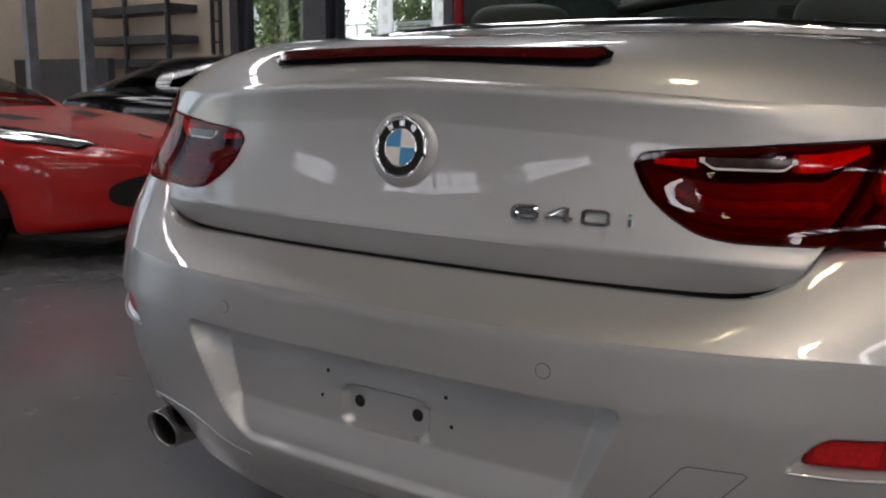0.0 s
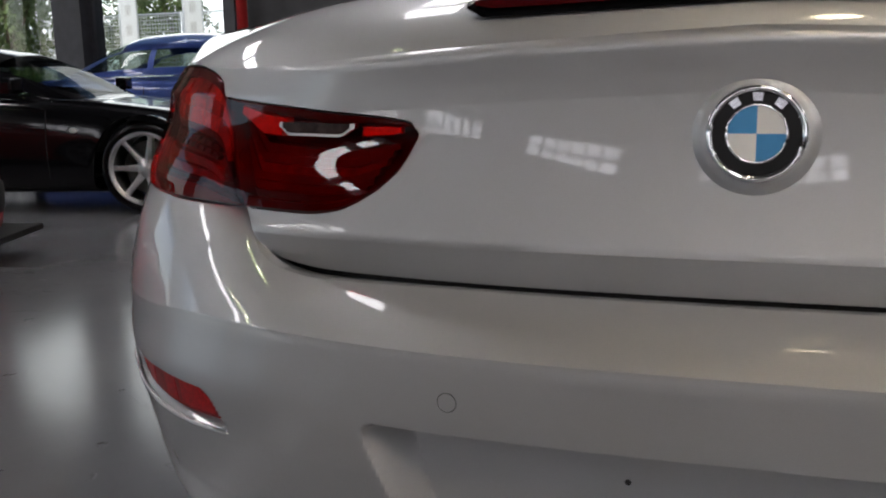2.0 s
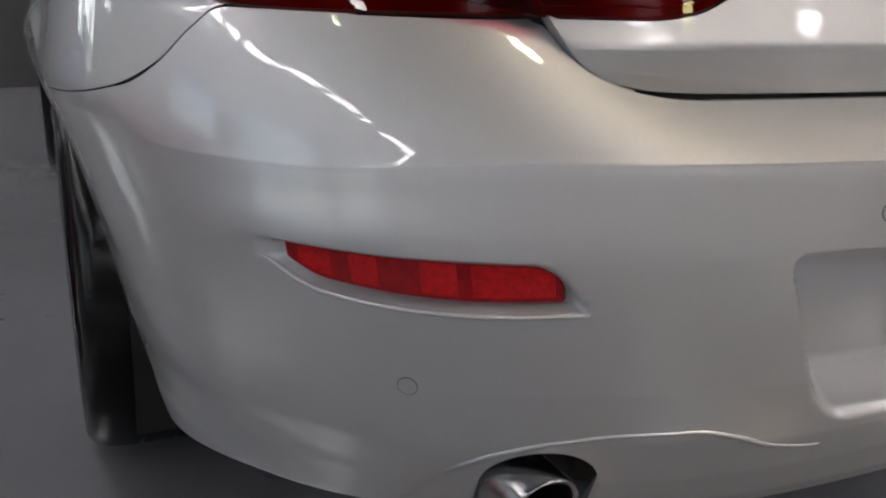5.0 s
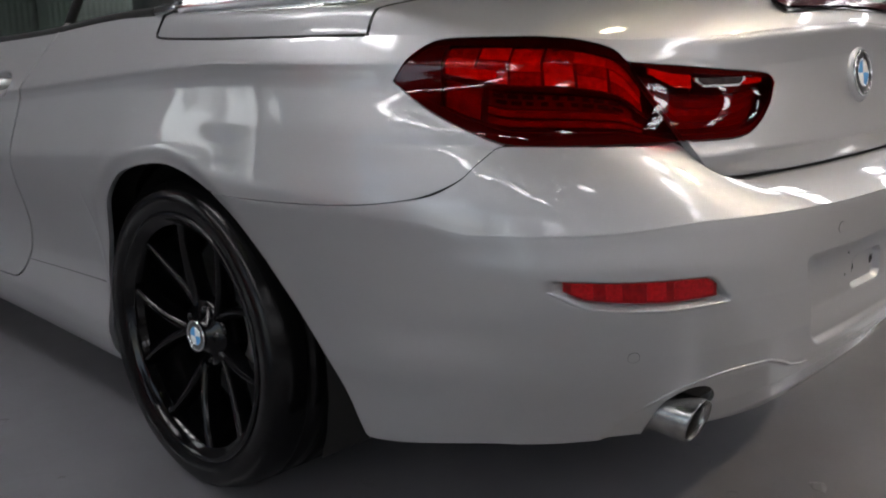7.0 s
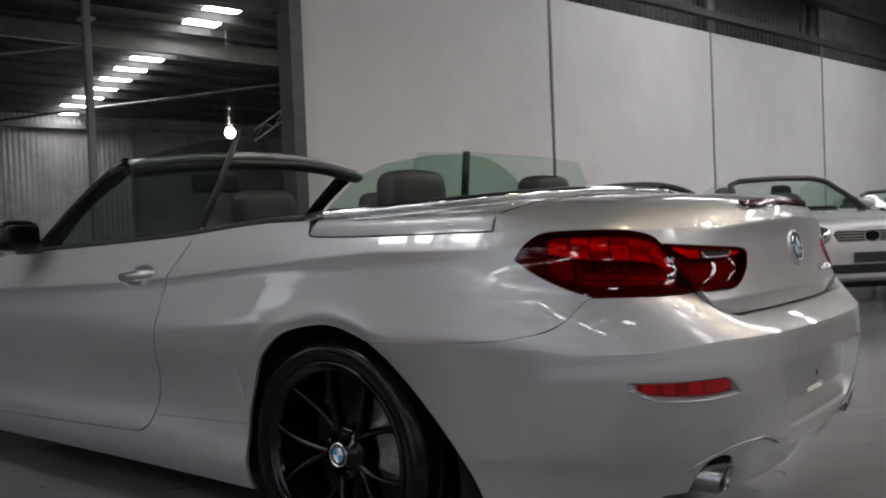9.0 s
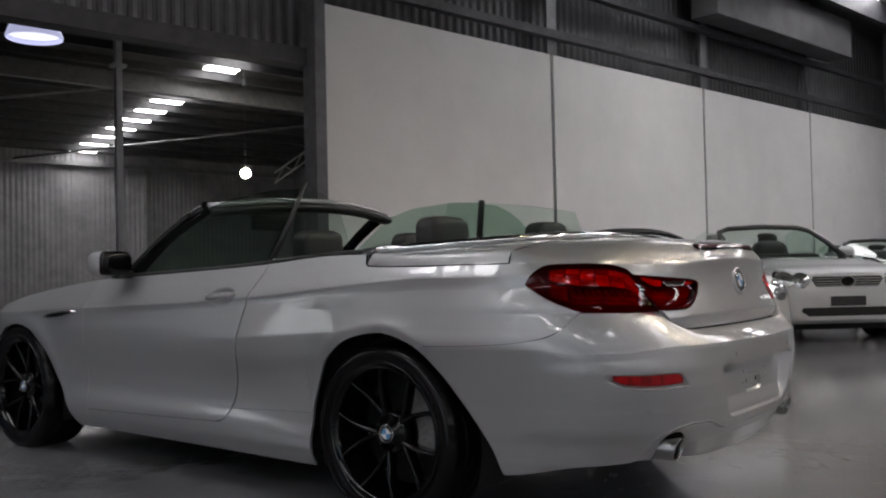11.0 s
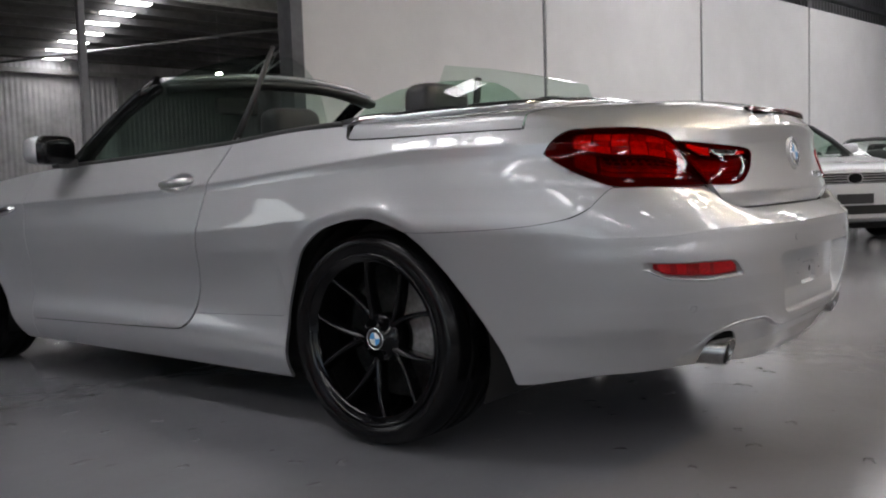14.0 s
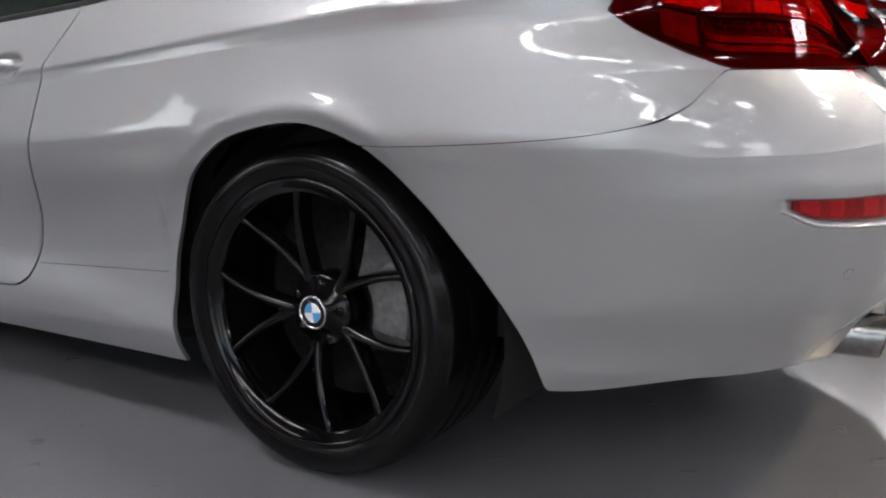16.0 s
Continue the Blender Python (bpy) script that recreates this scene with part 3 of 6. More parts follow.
S_DECK = s_of_y(-0.553, 0.98)
S_DECK2 = s_of_y(-0.547, 0.98)
S_COCK = s_of_y(-0.42, 0.98)
dl = deck_patch(span(0, S_DECK, 0.012), lambda s: 0.0, lambda s: 1.0, 34)
dr = ([Vector((-v.x, v.y, v.z)) for v in dl[0]], [f[::-1] for f in dl[1]])
boot = link("boot_lid", *join(lidL, lidR, dl, dr), PAINT, CAR, True, "", True)
dl = deck_patch(span(S_DECK2, S_COCK, 0.01), lambda s: 0.0009, lambda s: 1.0)
dr = ([Vector((-v.x, v.y, v.z)) for v in dl[0]], [f[::-1] for f in dl[1]])
sdl = deck_patch(span(S_COCK, 1 + 0.1 - YC, 0.012), lambda s: 0.0009, lambda s: cock_t(surf(s, 0.98).y), 14)
sdr = ([Vector((-v.x, v.y, v.z)) for v in sdl[0]], [f[::-1] for f in sdl[1]])
link("tonneau_cover", *join(dl, dr, sdl, sdr), PAINT, CAR, True, "", True)

# joints between deck, tonneau cover and quarter panels
for sx in (-1, 1):
    side = [Vector(surf(1 + y - YC, top_z(1 + y - YC))) for y in (-0.545, -0.5, -0.4, -0.3, -0.2, -0.1, 0.0, 0.05, 0.08, 0.10, 0.114, 0.122, 0.130, 0.136)]
    side[0], side[1] = [Vector(surf(s_of_y(y, 0.98), top_z(s_of_y(y, 0.98)))) for y in (-0.545, -0.5)]
    side[2], side[3] = [Vector(surf(s_of_y(y, 0.98), top_z(s_of_y(y, 0.98)))) for y in (-0.4, -0.3)]
    tube("panel_joint", [(-sx * p.x, p.y, p.z + 0.0005) for p in side], 0.0028, BLACK_GAP, CAR, "", 6)
    across = [deck((S_DECK + S_DECK2) / 2, t * 0.05) for t in range(21)]
    tube("panel_joint", [(-sx * p.x, p.y, p.z - 0.0008) for p in across], 0.0028, BLACK_GAP, CAR, "", 6)

# quarter panels, doors, front wings
S_DOOR0, S_DOOR1 = 1 + 0.756 - YC, 1 + 2.145 - YC


def quarter_lo(s):
    y = yof(s)
    return max(seam(s) + FINE, 0.0) if y < -0.18 else (arch_rear(y) if y < 0.428 else 0.17)


def quarter_hi(s):
    y = yof(s)
    if y > 0.756:
        return door_edge(y + 0.003) - GAP
    return top_z(s)


qcols = span(S_TIP, 1 + 0.30 - YC, 0.012) + span(1 + 0.30 - YC, 1 + 0.44 - YC, 0.004)[1:] + span(1 + 0.44 - YC, 1 + 0.75 - YC, 0.03)[1:] + span(1 + 0.75 - YC, 1 + 1.05 - YC, 0.005)[1:] + span(1 + 1.05 - YC, S_DOOR1, 0.05)[1:]
def corner_profile(s, z):
    return bumper_profile(s, z) if s < 1 and 0.690 < z < 0.808 else rear_y(z)


qup = patch_data(span(sB, S_TIP, 0.006), lambda s: min(top_z(s), out_hi(s) + GAP), top_z, flange=0.01, end_edge=False)
qlow = patch_data(span(s_of_y(-0.80, 0.8), S_TIP, 0.006), quarter_lo, lambda s: max(quarter_lo(s), out_lo(s) - GAP), profile=corner_profile, end_edge=False)
both("rear_quarter_panel", [patch_data(qcols, quarter_lo, quarter_hi, rows=sorted(set(ROWS + [round(0.34 + 0.005 * i, 4) for i in range(90)])), warp=arch_lip, profile=corner_profile, start_edge=False), qlow, qup], PAINT)
dcols = span(S_DOOR0, 1 + 1.10 - YC, 0.005) + span(1 + 1.10 - YC, S_DOOR1 - GAP, 0.04)[1:]
def handle_dish(p, s, z):
    """The bowl pressed into the door skin behind the handle."""
    r = math.hypot((p.y - 0.985) / 0.108, (z - 0.868) / 0.042)
    return p + Vector((0.028 * smooth01(1.0, 0.35, r), 0, 0)) if r < 1 else p


doors = both("door", [patch_data(dcols, lambda s: door_edge(yof(s) - 0.003) + GAP, lambda s: max(top_z(s), door_edge(yof(s) - 0.003) + GAP), warp=handle_dish)], PAINT)


def wing_lo(s):
    y = surf(s, 0.5).y
    return arch_front(y) if 2.27 < y < 3.36 else 0.17


fcols = span(S_DOOR1 + GAP, 1 + 2.26 - YC, 0.03) + span(1 + 2.26 - YC, S_SIDE, 0.012)[1:] + span(S_SIDE, S_SIDE + 0.45, 0.012)[1:]
both("front_wing", [patch_data(fcols, wing_lo, lambda s: max(top_z(s), wing_lo(s)))], PAINT)
fb = patch_data(span(S_SIDE + 0.453, S_END, 0.025), lambda s: 0.17, top_z)
link("front_bumper", *join(fb, ([Vector((-v.x, v.y, v.z)) for v in fb[0]], [f[::-1] for f in fb[1]])), PAINT, CAR, True, "", True)
# bonnet
bon_c = curve([(1.95, 1.0), (2.4, 0.975), (2.9, 0.915), (3.3, 0.845), (3.6, 0.77), (3.74, 0.70)])
verts, faces = [], []
bc = span(1 + 1.98 - YC, S_END, 0.04)
for s in bc:
    e = surf(s, top_z(s))
    for j in range(13):
        t = j / 12
        y = e.y + (min(e.y, 3.45) - e.y) * t
        z = e.z + (max(bon_c(y), e.z + 0.005) - e.z) * (1 - (1 - t) ** 2.2)
        verts.append(Vector((e.x * (1 - t), y, z)))
for i in range(len(bc) - 1):
    for j in range(12):
        a = i * 13 + j
        faces.append((a, a + 1, a + 14, a + 13))
link("bonnet", *join((verts, faces), ([Vector((-v.x, v.y, v.z)) for v in verts], [f[::-1] for f in faces])), PAINT, CAR, True, "", True)

# dark shell behind the joints
def shell_lo(s):
    y = surf(s, 0.5).y
    if s < 1 and y < -0.528:
        return bumper_lo(s) + 0.004
    if y < 0.432:
        return arch_rear(y) + 0.004
    return wing_lo(s) + 0.004


scols = span(0, 1 + 0.30 - YC, 0.015) + span(1 + 0.30 - YC, 1 + 0.43 - YC, 0.005)[1:] + span(1 + 0.43 - YC, 1 + 2.25 - YC, 0.06)[1:] + span(1 + 2.25 - YC, S_END, 0.015)[1:]
shell = patch_data(scols, shell_lo, lambda s: max(shell_lo(s), top_z(s) - 0.012), off=-0.085, flange=0, rows=[0.15 + 0.03 * i for i in range(30)])
both("inner_panel", [shell], BLACK_GAP)
gapv = patch_data(span(s_of_x(0.3, 0.9) * 0, S_DOOR1, 0.02), lambda s: max(shell_lo(s), seam(s) - 0.03) if s < 1.02 else shell_lo(s), lambda s: max(shell_lo(s), min(top_z(s) - 0.004, seam(s) + 0.03)) if s < 1.02 else shell_lo(s), off=-0.016, flange=0)
both("joint_backing", [gapv], BLACK_GAP)
gd = patch_data(span(1 + 0.70 - YC, 1 + 2.2 - YC, 0.01), lambda s: max(0.18, door_edge(yof(s)) - 0.06) if yof(s) > 0.756 else 0.9, lambda s: min(top_z(s) - 0.01, door_edge(yof(s)) + 0.06) if yof(s) > 0.756 else 0.9, off=-0.010, flange=0)
gd2 = patch_data(span(1 + 2.12 - YC, 1 + 2.17 - YC, 0.01), lambda s: 0.2, lambda s: top_z(s) - 0.01, off=-0.010, flange=0)
both("joint_backing", [gd, gd2], BLACK_GAP)

# ---------------- lamps ----------------
def lamp(name, cols, lo, hi, label, outer):
    e = []
    rows = sorted(set([0.80 + 0.004 * i for i in range(46)]))
    n = len(cols)

    def mid(s, k):
        return lo(s) + (hi(s) - lo(s)) * k
    for mirror in (False, True):
        def piece(kind, c0, c1, k0, k1, off, material, flange=0.012, note=""):
            cs = cols[int(c0 * (n - 1)):int(c1 * (n - 1)) + 1]
            if len(cs) > 1:
                link(kind, *patch_data(cs, lambda s: mid(s, k0), lambda s: mid(s, k1), off=off, rows=rows, flange=flange, mirror=mirror), material, h, True, note)
        h = link(name, *patch_data(cols, lambda s: lo(s) + 0.0, hi, off=-0.030, rows=rows, flange=0, mirror=mirror), LAMP_DARK, CAR, True, label)
        link("lens", *patch_data(cols[:-1], lambda s: min(hi(s), lo(s) + GAP * 0.6), lambda s: max(lo(s), hi(s) - GAP * 0.6), off=0.003, rows=rows, flange=0.006, mirror=mirror), RED_LENS, h, True, "glossy red lens")
        # dark bezel just behind the lens edge
        piece("bezel", 0, 1, 0.0, 0.13 if outer else 0.09, -0.004, LAMP_EDGE, 0.02)
        piece("bezel", 0, 1, 0.93, 1.0, -0.004, LAMP_EDGE, 0.02)
        if outer:
            piece("bezel", 0.83, 1.0, 0.13, 0.93, -0.005, LAMP_EDGE, 0.02)
            # three rows of prisms, caught skylight put into their reds, over a dark shelf
            for k in range(3):
                for q in range(6):
                    a = 0.13 + 0.115 * q + 0.004 * k
                    piece("light_prism", a, a + 0.106, 0.572 + 0.122 * k, 0.687 + 0.122 * k, -0.011 - 0.002 * ((k + q) % 2), (LAMP_MID, LAMP_RED, LAMP_BRIGHT)[(2 * k + q) % 3])
            piece("prism_tray", 0.14, 0.86, 0.565, 0.935, -0.019, LAMP_DEEP)
            piece("light_shelf", 0.10, 0.87, 0.525, 0.560, -0.012, LAMP_EDGE, 0.016)
            piece("light_bowl", 0.68, 0.82, 0.20, 0.50, -0.020, LAMP_DEEP)
            for k in range(3):
                piece("light_bar", 0.14, 0.66, 0.12 + 0.085 * k, 0.185 + 0.085 * k, -0.018 + 0.002 * k, (LAMP_DARK, LAMP_DEEP, LAMP_DEEP)[k])
            piece("diode_plate", 0.16, 0.66, 0.385, 0.505, -0.020, LAMP_DEEP)
            for k in range(2):
                for q in range(9):
                    a = 0.20 + 0.05 * q + 0.012 * k
                    piece("diode", a, a + 0.034, 0.40 + 0.055 * k, 0.44 + 0.055 * k, -0.014, LAMP_EDGE, 0.008)
        else:
            piece("light_bar", 0.62, 0.88, 0.72, 0.90, -0.004, LAMP_BRIGHT, note="bright red reflector block")
            piece("light_bar", 0.08, 0.25, 0.78, 0.89, -0.006, LAMP_BRIGHT)
            piece("light_bar", 0.26, 0.60, 0.70, 0.90, -0.016, LAMP_EDGE)
            for k in range(6):
                piece("light_rib", 0.10 + 0.02 * (5 - k), 0.92 - 0.02 * (5 - k), 0.115 + 0.092 * k, 0.200 + 0.092 * k, -0.016 - 0.002 * (k % 2), (LAMP_EDGE, LAMP_DARK, LAMP_DARK, LAMP_DIM, LAMP_DARK, LAMP_DARK)[k])
        e.append(h)
    return e


ocols = span(SX[0.562], S_TIP, 0.004)
icols = span(S_IN - 0.004, SX[0.64], 0.004)
outer = lamp("tail_lamp", ocols, out_lo, out_hi, "dark red wraparound rear lamp", True)
inner = lamp("boot_lamp", icols, in_lo, in_hi, "dark red rear lamp section on the boot lid", False)
REV0, REV1 = SX[0.46] - 0.026, SX[0.55] - 0.014


def rev_lo(s, z0):
    """The reversing lamp's lower edge, cut off at both ends."""
    u = abs((s - REV0) / (REV1 - REV0) * 2 - 1)
    return z0 + 0.0095 * smooth01(0.66, 1.0, u)


for h, mirror in zip(inner, (False, True)):
    rows = [0.80 + 0.0015 * i for i in range(90)]
    rev = link("reversing_lamp", *patch_data(span(REV0, REV1, 0.003), lambda s: rev_lo(s, 0.8895), lambda s: 0.9045, off=0.0040, rows=rows, mirror=mirror), LAMP_RIM, h, True, "clear reversing lamp strip with a pale lower rim")
    link("pane", *patch_data(span(REV0 + 0.004, REV1 - 0.004, 0.003), lambda s: rev_lo(s, 0.8922), lambda s: 0.9046, off=0.0050, rows=rows, mirror=mirror), LAMP_CLEAR, rev, True, "dark clear pane")
# reflectors
rc = span(s_of_x(0.582, 0.58), REFL_OUT - 0.012, 0.004)
for mirror in (False, True):
    fit = dict(off=-0.008, rows=[0.55 + 0.004 * i for i in range(20)], mirror=mirror)
    r = link("reflector", *patch_data(rc, lambda s: refl_lo(s) + 0.004, lambda s: max(refl_lo(s) + 0.004, refl_hi(s) - 0.002), **fit), RED_PLASTIC, CAR, True, "slim red reflector set into the bumper")
    fit["off"] = -0.0074
    for a, b in ((0.04, 0.34), (0.36, 0.52), (0.63, 0.77), (0.82, 0.97)):
        cells = rc[int(len(rc) * a):int(len(rc) * b)]
        link("reflector_cell", *patch_data(cells, lambda s: min(refl_lo(s) + 0.008, refl_hi(s) - 0.004), lambda s: refl_hi(s) - 0.004, **fit), RED_CELL, r, True, "brighter red prism cell")
    rim = []
    for s in span(REFL_IN - 0.004, REFL_OUT + 0.004, 0.012):
        z = refl_lo(s) - 0.0065
        p = surf(s, z) + normal(s, z) * 0.0005
        rim.append((p.x if not mirror else -p.x, p.y, p.z))
    tube("reflector_rim", rim, [0.0008] + [0.0032] * (len(rim) - 2) + [0.0008], PAINT, bumper, "", 8)
# third brake lamp
def brake_strip(t0, t1, x0, off, mt, name, crown=0.0):
    verts, faces = [], []
    cs = span(-x0, x0, 0.02)
    for x in cs:
        s = s_of_x(abs(x), 0.985)
        k = 1 - smooth01(x0 * 0.93, x0, abs(x))
        tm = t0 * 0.55 + t1 * 0.45
        for j in range(7):
            t = (t0 + (t1 - t0) * j / 6 - tm) * (0.25 + 0.75 * k) + tm
            p = deck(s, t, off + crown * k * math.sin(math.pi * j / 6))
            verts.append(Vector((x, p.y - off, p.z)))
    for i in range(len(cs) - 1):
        for j in range(6):
            a = i * 7 + j
            faces.append((a, a + 1, a + 8, a + 7))
    return link(name, verts, faces, mt, CAR)


brake_strip(0.075, 0.20, 0.292, 0.0015, GLOSS_BLACK, "brake_lamp_surround", 0.005)
bl2 = brake_strip(0.095, 0.165, 0.284, 0.005, BRAKE_RED, "high_brake_lamp", 0.006)
bl2["label"] = "slim red brake lamp across the boot lid"

# ---------------- badges ----------------
def disc(name, r0, r1, a0, a1, material, parent, m, thick=0.0, label=""):
    n = max(3, int(48 * (a1 - a0) / (2 * math.pi)))
    verts, faces = [], []
    for i in range(n + 1):
        a = a0 + (a1 - a0) * i / n
        for r in (r0, r1):
            verts.append(m @ Vector((r * math.cos(a), r * math.sin(a), thick)))
    for i in range(n):
        a = 2 * i
        faces.append((a, a + 1, a + 3, a + 2))
    return link(name, verts, faces, material, parent, True, label)


def ring(name, r, tubeR, material, parent, m, label=""):
    pts = [m @ Vector((r * math.cos(2 * math.pi * i / 40), r * math.sin(2 * math.pi * i / 40), 0)) for i in range(40)]
    return tube(name, pts, tubeR, material, parent, label, 8, True)


def roundel(parent, m, r):
    b = disc("badge", 0.0, r, 0, 2 * math.pi, BADGE_BLACK, parent, m, 0.003, "round badge with blue and white quarters")
    ring("badge_rim", r * 0.95, r * 0.075, CHROME, b, m @ Matrix.Translation((0, 0, 0.003)))
    ring("badge_inner_rim", r * 0.60, r * 0.03, CHROME, b, m @ Matrix.Translation((0, 0, 0.004)))
    for k in range(4):
        disc("badge_quarter", 0.0, r * 0.58, k * math.pi / 2, (k + 1) * math.pi / 2, (BADGE_WHITE, BADGE_BLUE)[k % 2], b, m, 0.0045)
    for k in range(3):
        a = math.pi / 2 + (k - 1) * 0.62
        disc("badge_mark", r * 0.68, r * 0.86, a - 0.13, a + 0.13, DARK_CHROME, b, m, 0.0045)
    return b


face = look((0, -1.0338, 0.899), (0, -0.0338, 0.899 - 0.14))
roundel(boot, face, 0.0448)
socket = lathe("badge_socket", [(0.043, 0.001), (0.049, 0.0015), (0.053, -0.001), (0.058, -0.005)], PAINT, boot, axis="z", seg=48)
socket.matrix_basis = face


def stroke(pts, width, depth, closed=False):
    """A raised bar with sloping sides along a flat polyline."""
    n = len(pts)
    verts, faces = [], []
    for i in range(n):
        a = pts[i - 1] if closed or i else pts[0]
        b = pts[(i + 1) % n] if closed or i < n - 1 else pts[-1]
        d1 = (Vector(pts[i]) - Vector(a)).normalized() if a != pts[i] else (Vector(b) - Vector(pts[i])).normalized()
        d2 = (Vector(b) - Vector(pts[i])).normalized() if b != pts[i] else d1
        n1, n2 = Vector((-d1.y, d1.x)), Vector((-d2.y, d2.x))
        m = (n1 + n2).normalized()
        m = m / max(0.5, m.dot(n1))
        for k, z in ((-0.5, 0.0), (-0.5, depth * 0.55), (-0.28, depth), (0.28, depth), (0.5, depth * 0.55), (0.5, 0.0)):
            verts.append(Vector((pts[i][0] + m.x * width * k, pts[i][1] + m.y * width * k, z)))
    for i in range(n if closed else n - 1):
        for j in range(5):
            a, b = i * 6 + j, ((i + 1) % n) * 6 + j
            faces.append((a, a + 1, b + 1, b))
    if not closed:
        faces += [tuple(range(6)), tuple((n - 1) * 6 + j for j in range(6))[::-1]]
    return verts, faces


GLYPHS = {"6": [([(1, 1), (0.22, 1), (0.04, 0.84), (0, 0.5), (0.04, 0.14), (0.2, 0), (0.82, 0), (0.97, 0.12), (0.97, 0.44), (0.82, 0.56), (0.06, 0.56)], False)],
          "4": [([(0.74, 0), (0.74, 1), (0.56, 1), (0.0, 0.40), (0.0, 0.28), (1.0, 0.28)], False)],
          "0": [([(0.16, 0), (0.84, 0), (1, 0.16), (1, 0.84), (0.84, 1), (0.16, 1), (0, 0.84), (0, 0.16)], True)],
          "i": [([(0.5, 0), (0.5, 0.60)], False), ([(0.5, 0.82), (0.5, 1.0)], False)]}


def glyph(char, x, wdt, hgt):
    """One raised chrome character on the boot lid, its lower left corner at x."""
    width = 0.0062 if char != "i" else 0.0075
    lots = [stroke([(width / 2 + px * (wdt - width), width / 2 + pz * (hgt - width)) for px, pz in pts], width, 0.0045, closed) for pts, closed in GLYPHS[char]]
    num = link("model_number", *join(*lots), CHROME, boot, False, "raised chrome character " + char)
    y = -1.0447 + 0.0145 * (x - 0.188) / 0.17
    num.matrix_basis = pose(x, y - 0.0005, 0.8125, 76, 0, 5.0)


for char, x, wdt in (("6", 0.184, 0.042), ("4", 0.233, 0.042), ("0", 0.282, 0.040), ("i", 0.342, 0.010)):
    glyph(char, x, wdt, 0.0235)

# bumper fittings
for sx in (-1, 1):
    for x, z in ((0.278, 0.642), (0.692, 0.471)):
        s = s_of_x(x, z)
        p, n = surf(s, z), normal(s, z)
        if sx > 0:
            p.x, n.x = -p.x, -n.x
        m = look(p + n * 0.0004, p - n)
        ring("parking_sensor", 0.0098, 0.0005, SENSOR_GAP, bumper, m)
        disc("parking_sensor_face", 0, 0.0092, 0, 2 * math.pi, PAINT, bumper, m, 0.0008)
def bumper_at(x, z):
    s = s_of_x(abs(x), z)
    p = bumper_warp(surf(s, z), s, z)
    return Vector((x, p.y, p.z))
for x, z, r in ((-0.053, 0.509, 0.0095), (0.053, 0.509, 0.0095), (-0.105, 0.554, 0.0032), (-0.117, 0.511, 0.003), (0.108, 0.554, 0.003), (0.118, 0.511, 0.0032)):
    p = bumper_at(x, z)
    disc("plate_hole", 0, r, 0, 2 * math.pi, BLACK_GAP, bumper, look(p + Vector((0, -0.0012, 0)), p + Vector((0, 1, 0))), 0)
# towing eye cover
def dense_line(pts, k):
    return [(a[0] + (b[0] - a[0]) * j / k, a[1] + (b[1] - a[1]) * j / k) for a, b in zip(pts, pts[1:] + pts[:1]) for j in range(k)]


tow = []
for x, z in dense_line([(0.395, 0.475), (0.448, 0.545), (0.456, 0.549), (0.515, 0.549), (0.520, 0.545), (0.462, 0.475), (0.455, 0.471), (0.401, 0.471)], 5):
    q = s_of_x(x, z)
    tow.append(Vector((-1, 1, 1)) * surf(q, z) + Vector((-1, 1, 1)) * normal(q, z) * 0.0002)
tube("tow_cover_joint", tow, 0.0007, SENSOR_GAP, bumper, "hairline joint of a towing eye cover", 6, True)
# raised edge that arches over each exhaust
for sx in (-1, 1):
    crest = []
    for k in range(41):
        ax = 0.27 + 0.375 * k / 40
        z = diff_line(ax) + 0.001
        q = s_of_x(ax, z)
        p = surf(q, z) - normal(q, z) * 0.0006
        crest.append((sx * abs(p.x), p.y, p.z))
    tube("diffuser_edge", crest, [0.0006] + [0.0026] * 39 + [0.0006], PAINT, bumper, "", 8)
# exhaust tips
for sx in (-1, 1):
    t = lathe("exhaust_tip", [(0.029, 0.25), (0.031, 0.02), (0.032, 0.004), (0.0355, 0.0), (0.0375, 0.004), (0.0375, 0.25)], STEEL, CAR, "round brushed steel exhaust tip", 40, "y")
    for v in t.data.vertices:
        # slash-cut mouth
        if v.co.y < 0.02:
            v.co.y -= 0.28 * v.co.z
    t.matrix_basis = pose(sx * 0.566, -1.022, 0.337, 0, 0, 0) @ Matrix.Scale(1.06, 4)
    d = lathe("exhaust_bore", [(0.0, 0.18), (0.029, 0.17)], BLACK_GAP, t, "", 24, "y")
boxes("underbody", [(-0.80, 0.5, 0.19, 0.80, 2.3, 0.30), (-0.45, -0.9, 0.27, 0.45, 3.5, 0.34)], BLACK_GAP, CAR, "", 0.02)

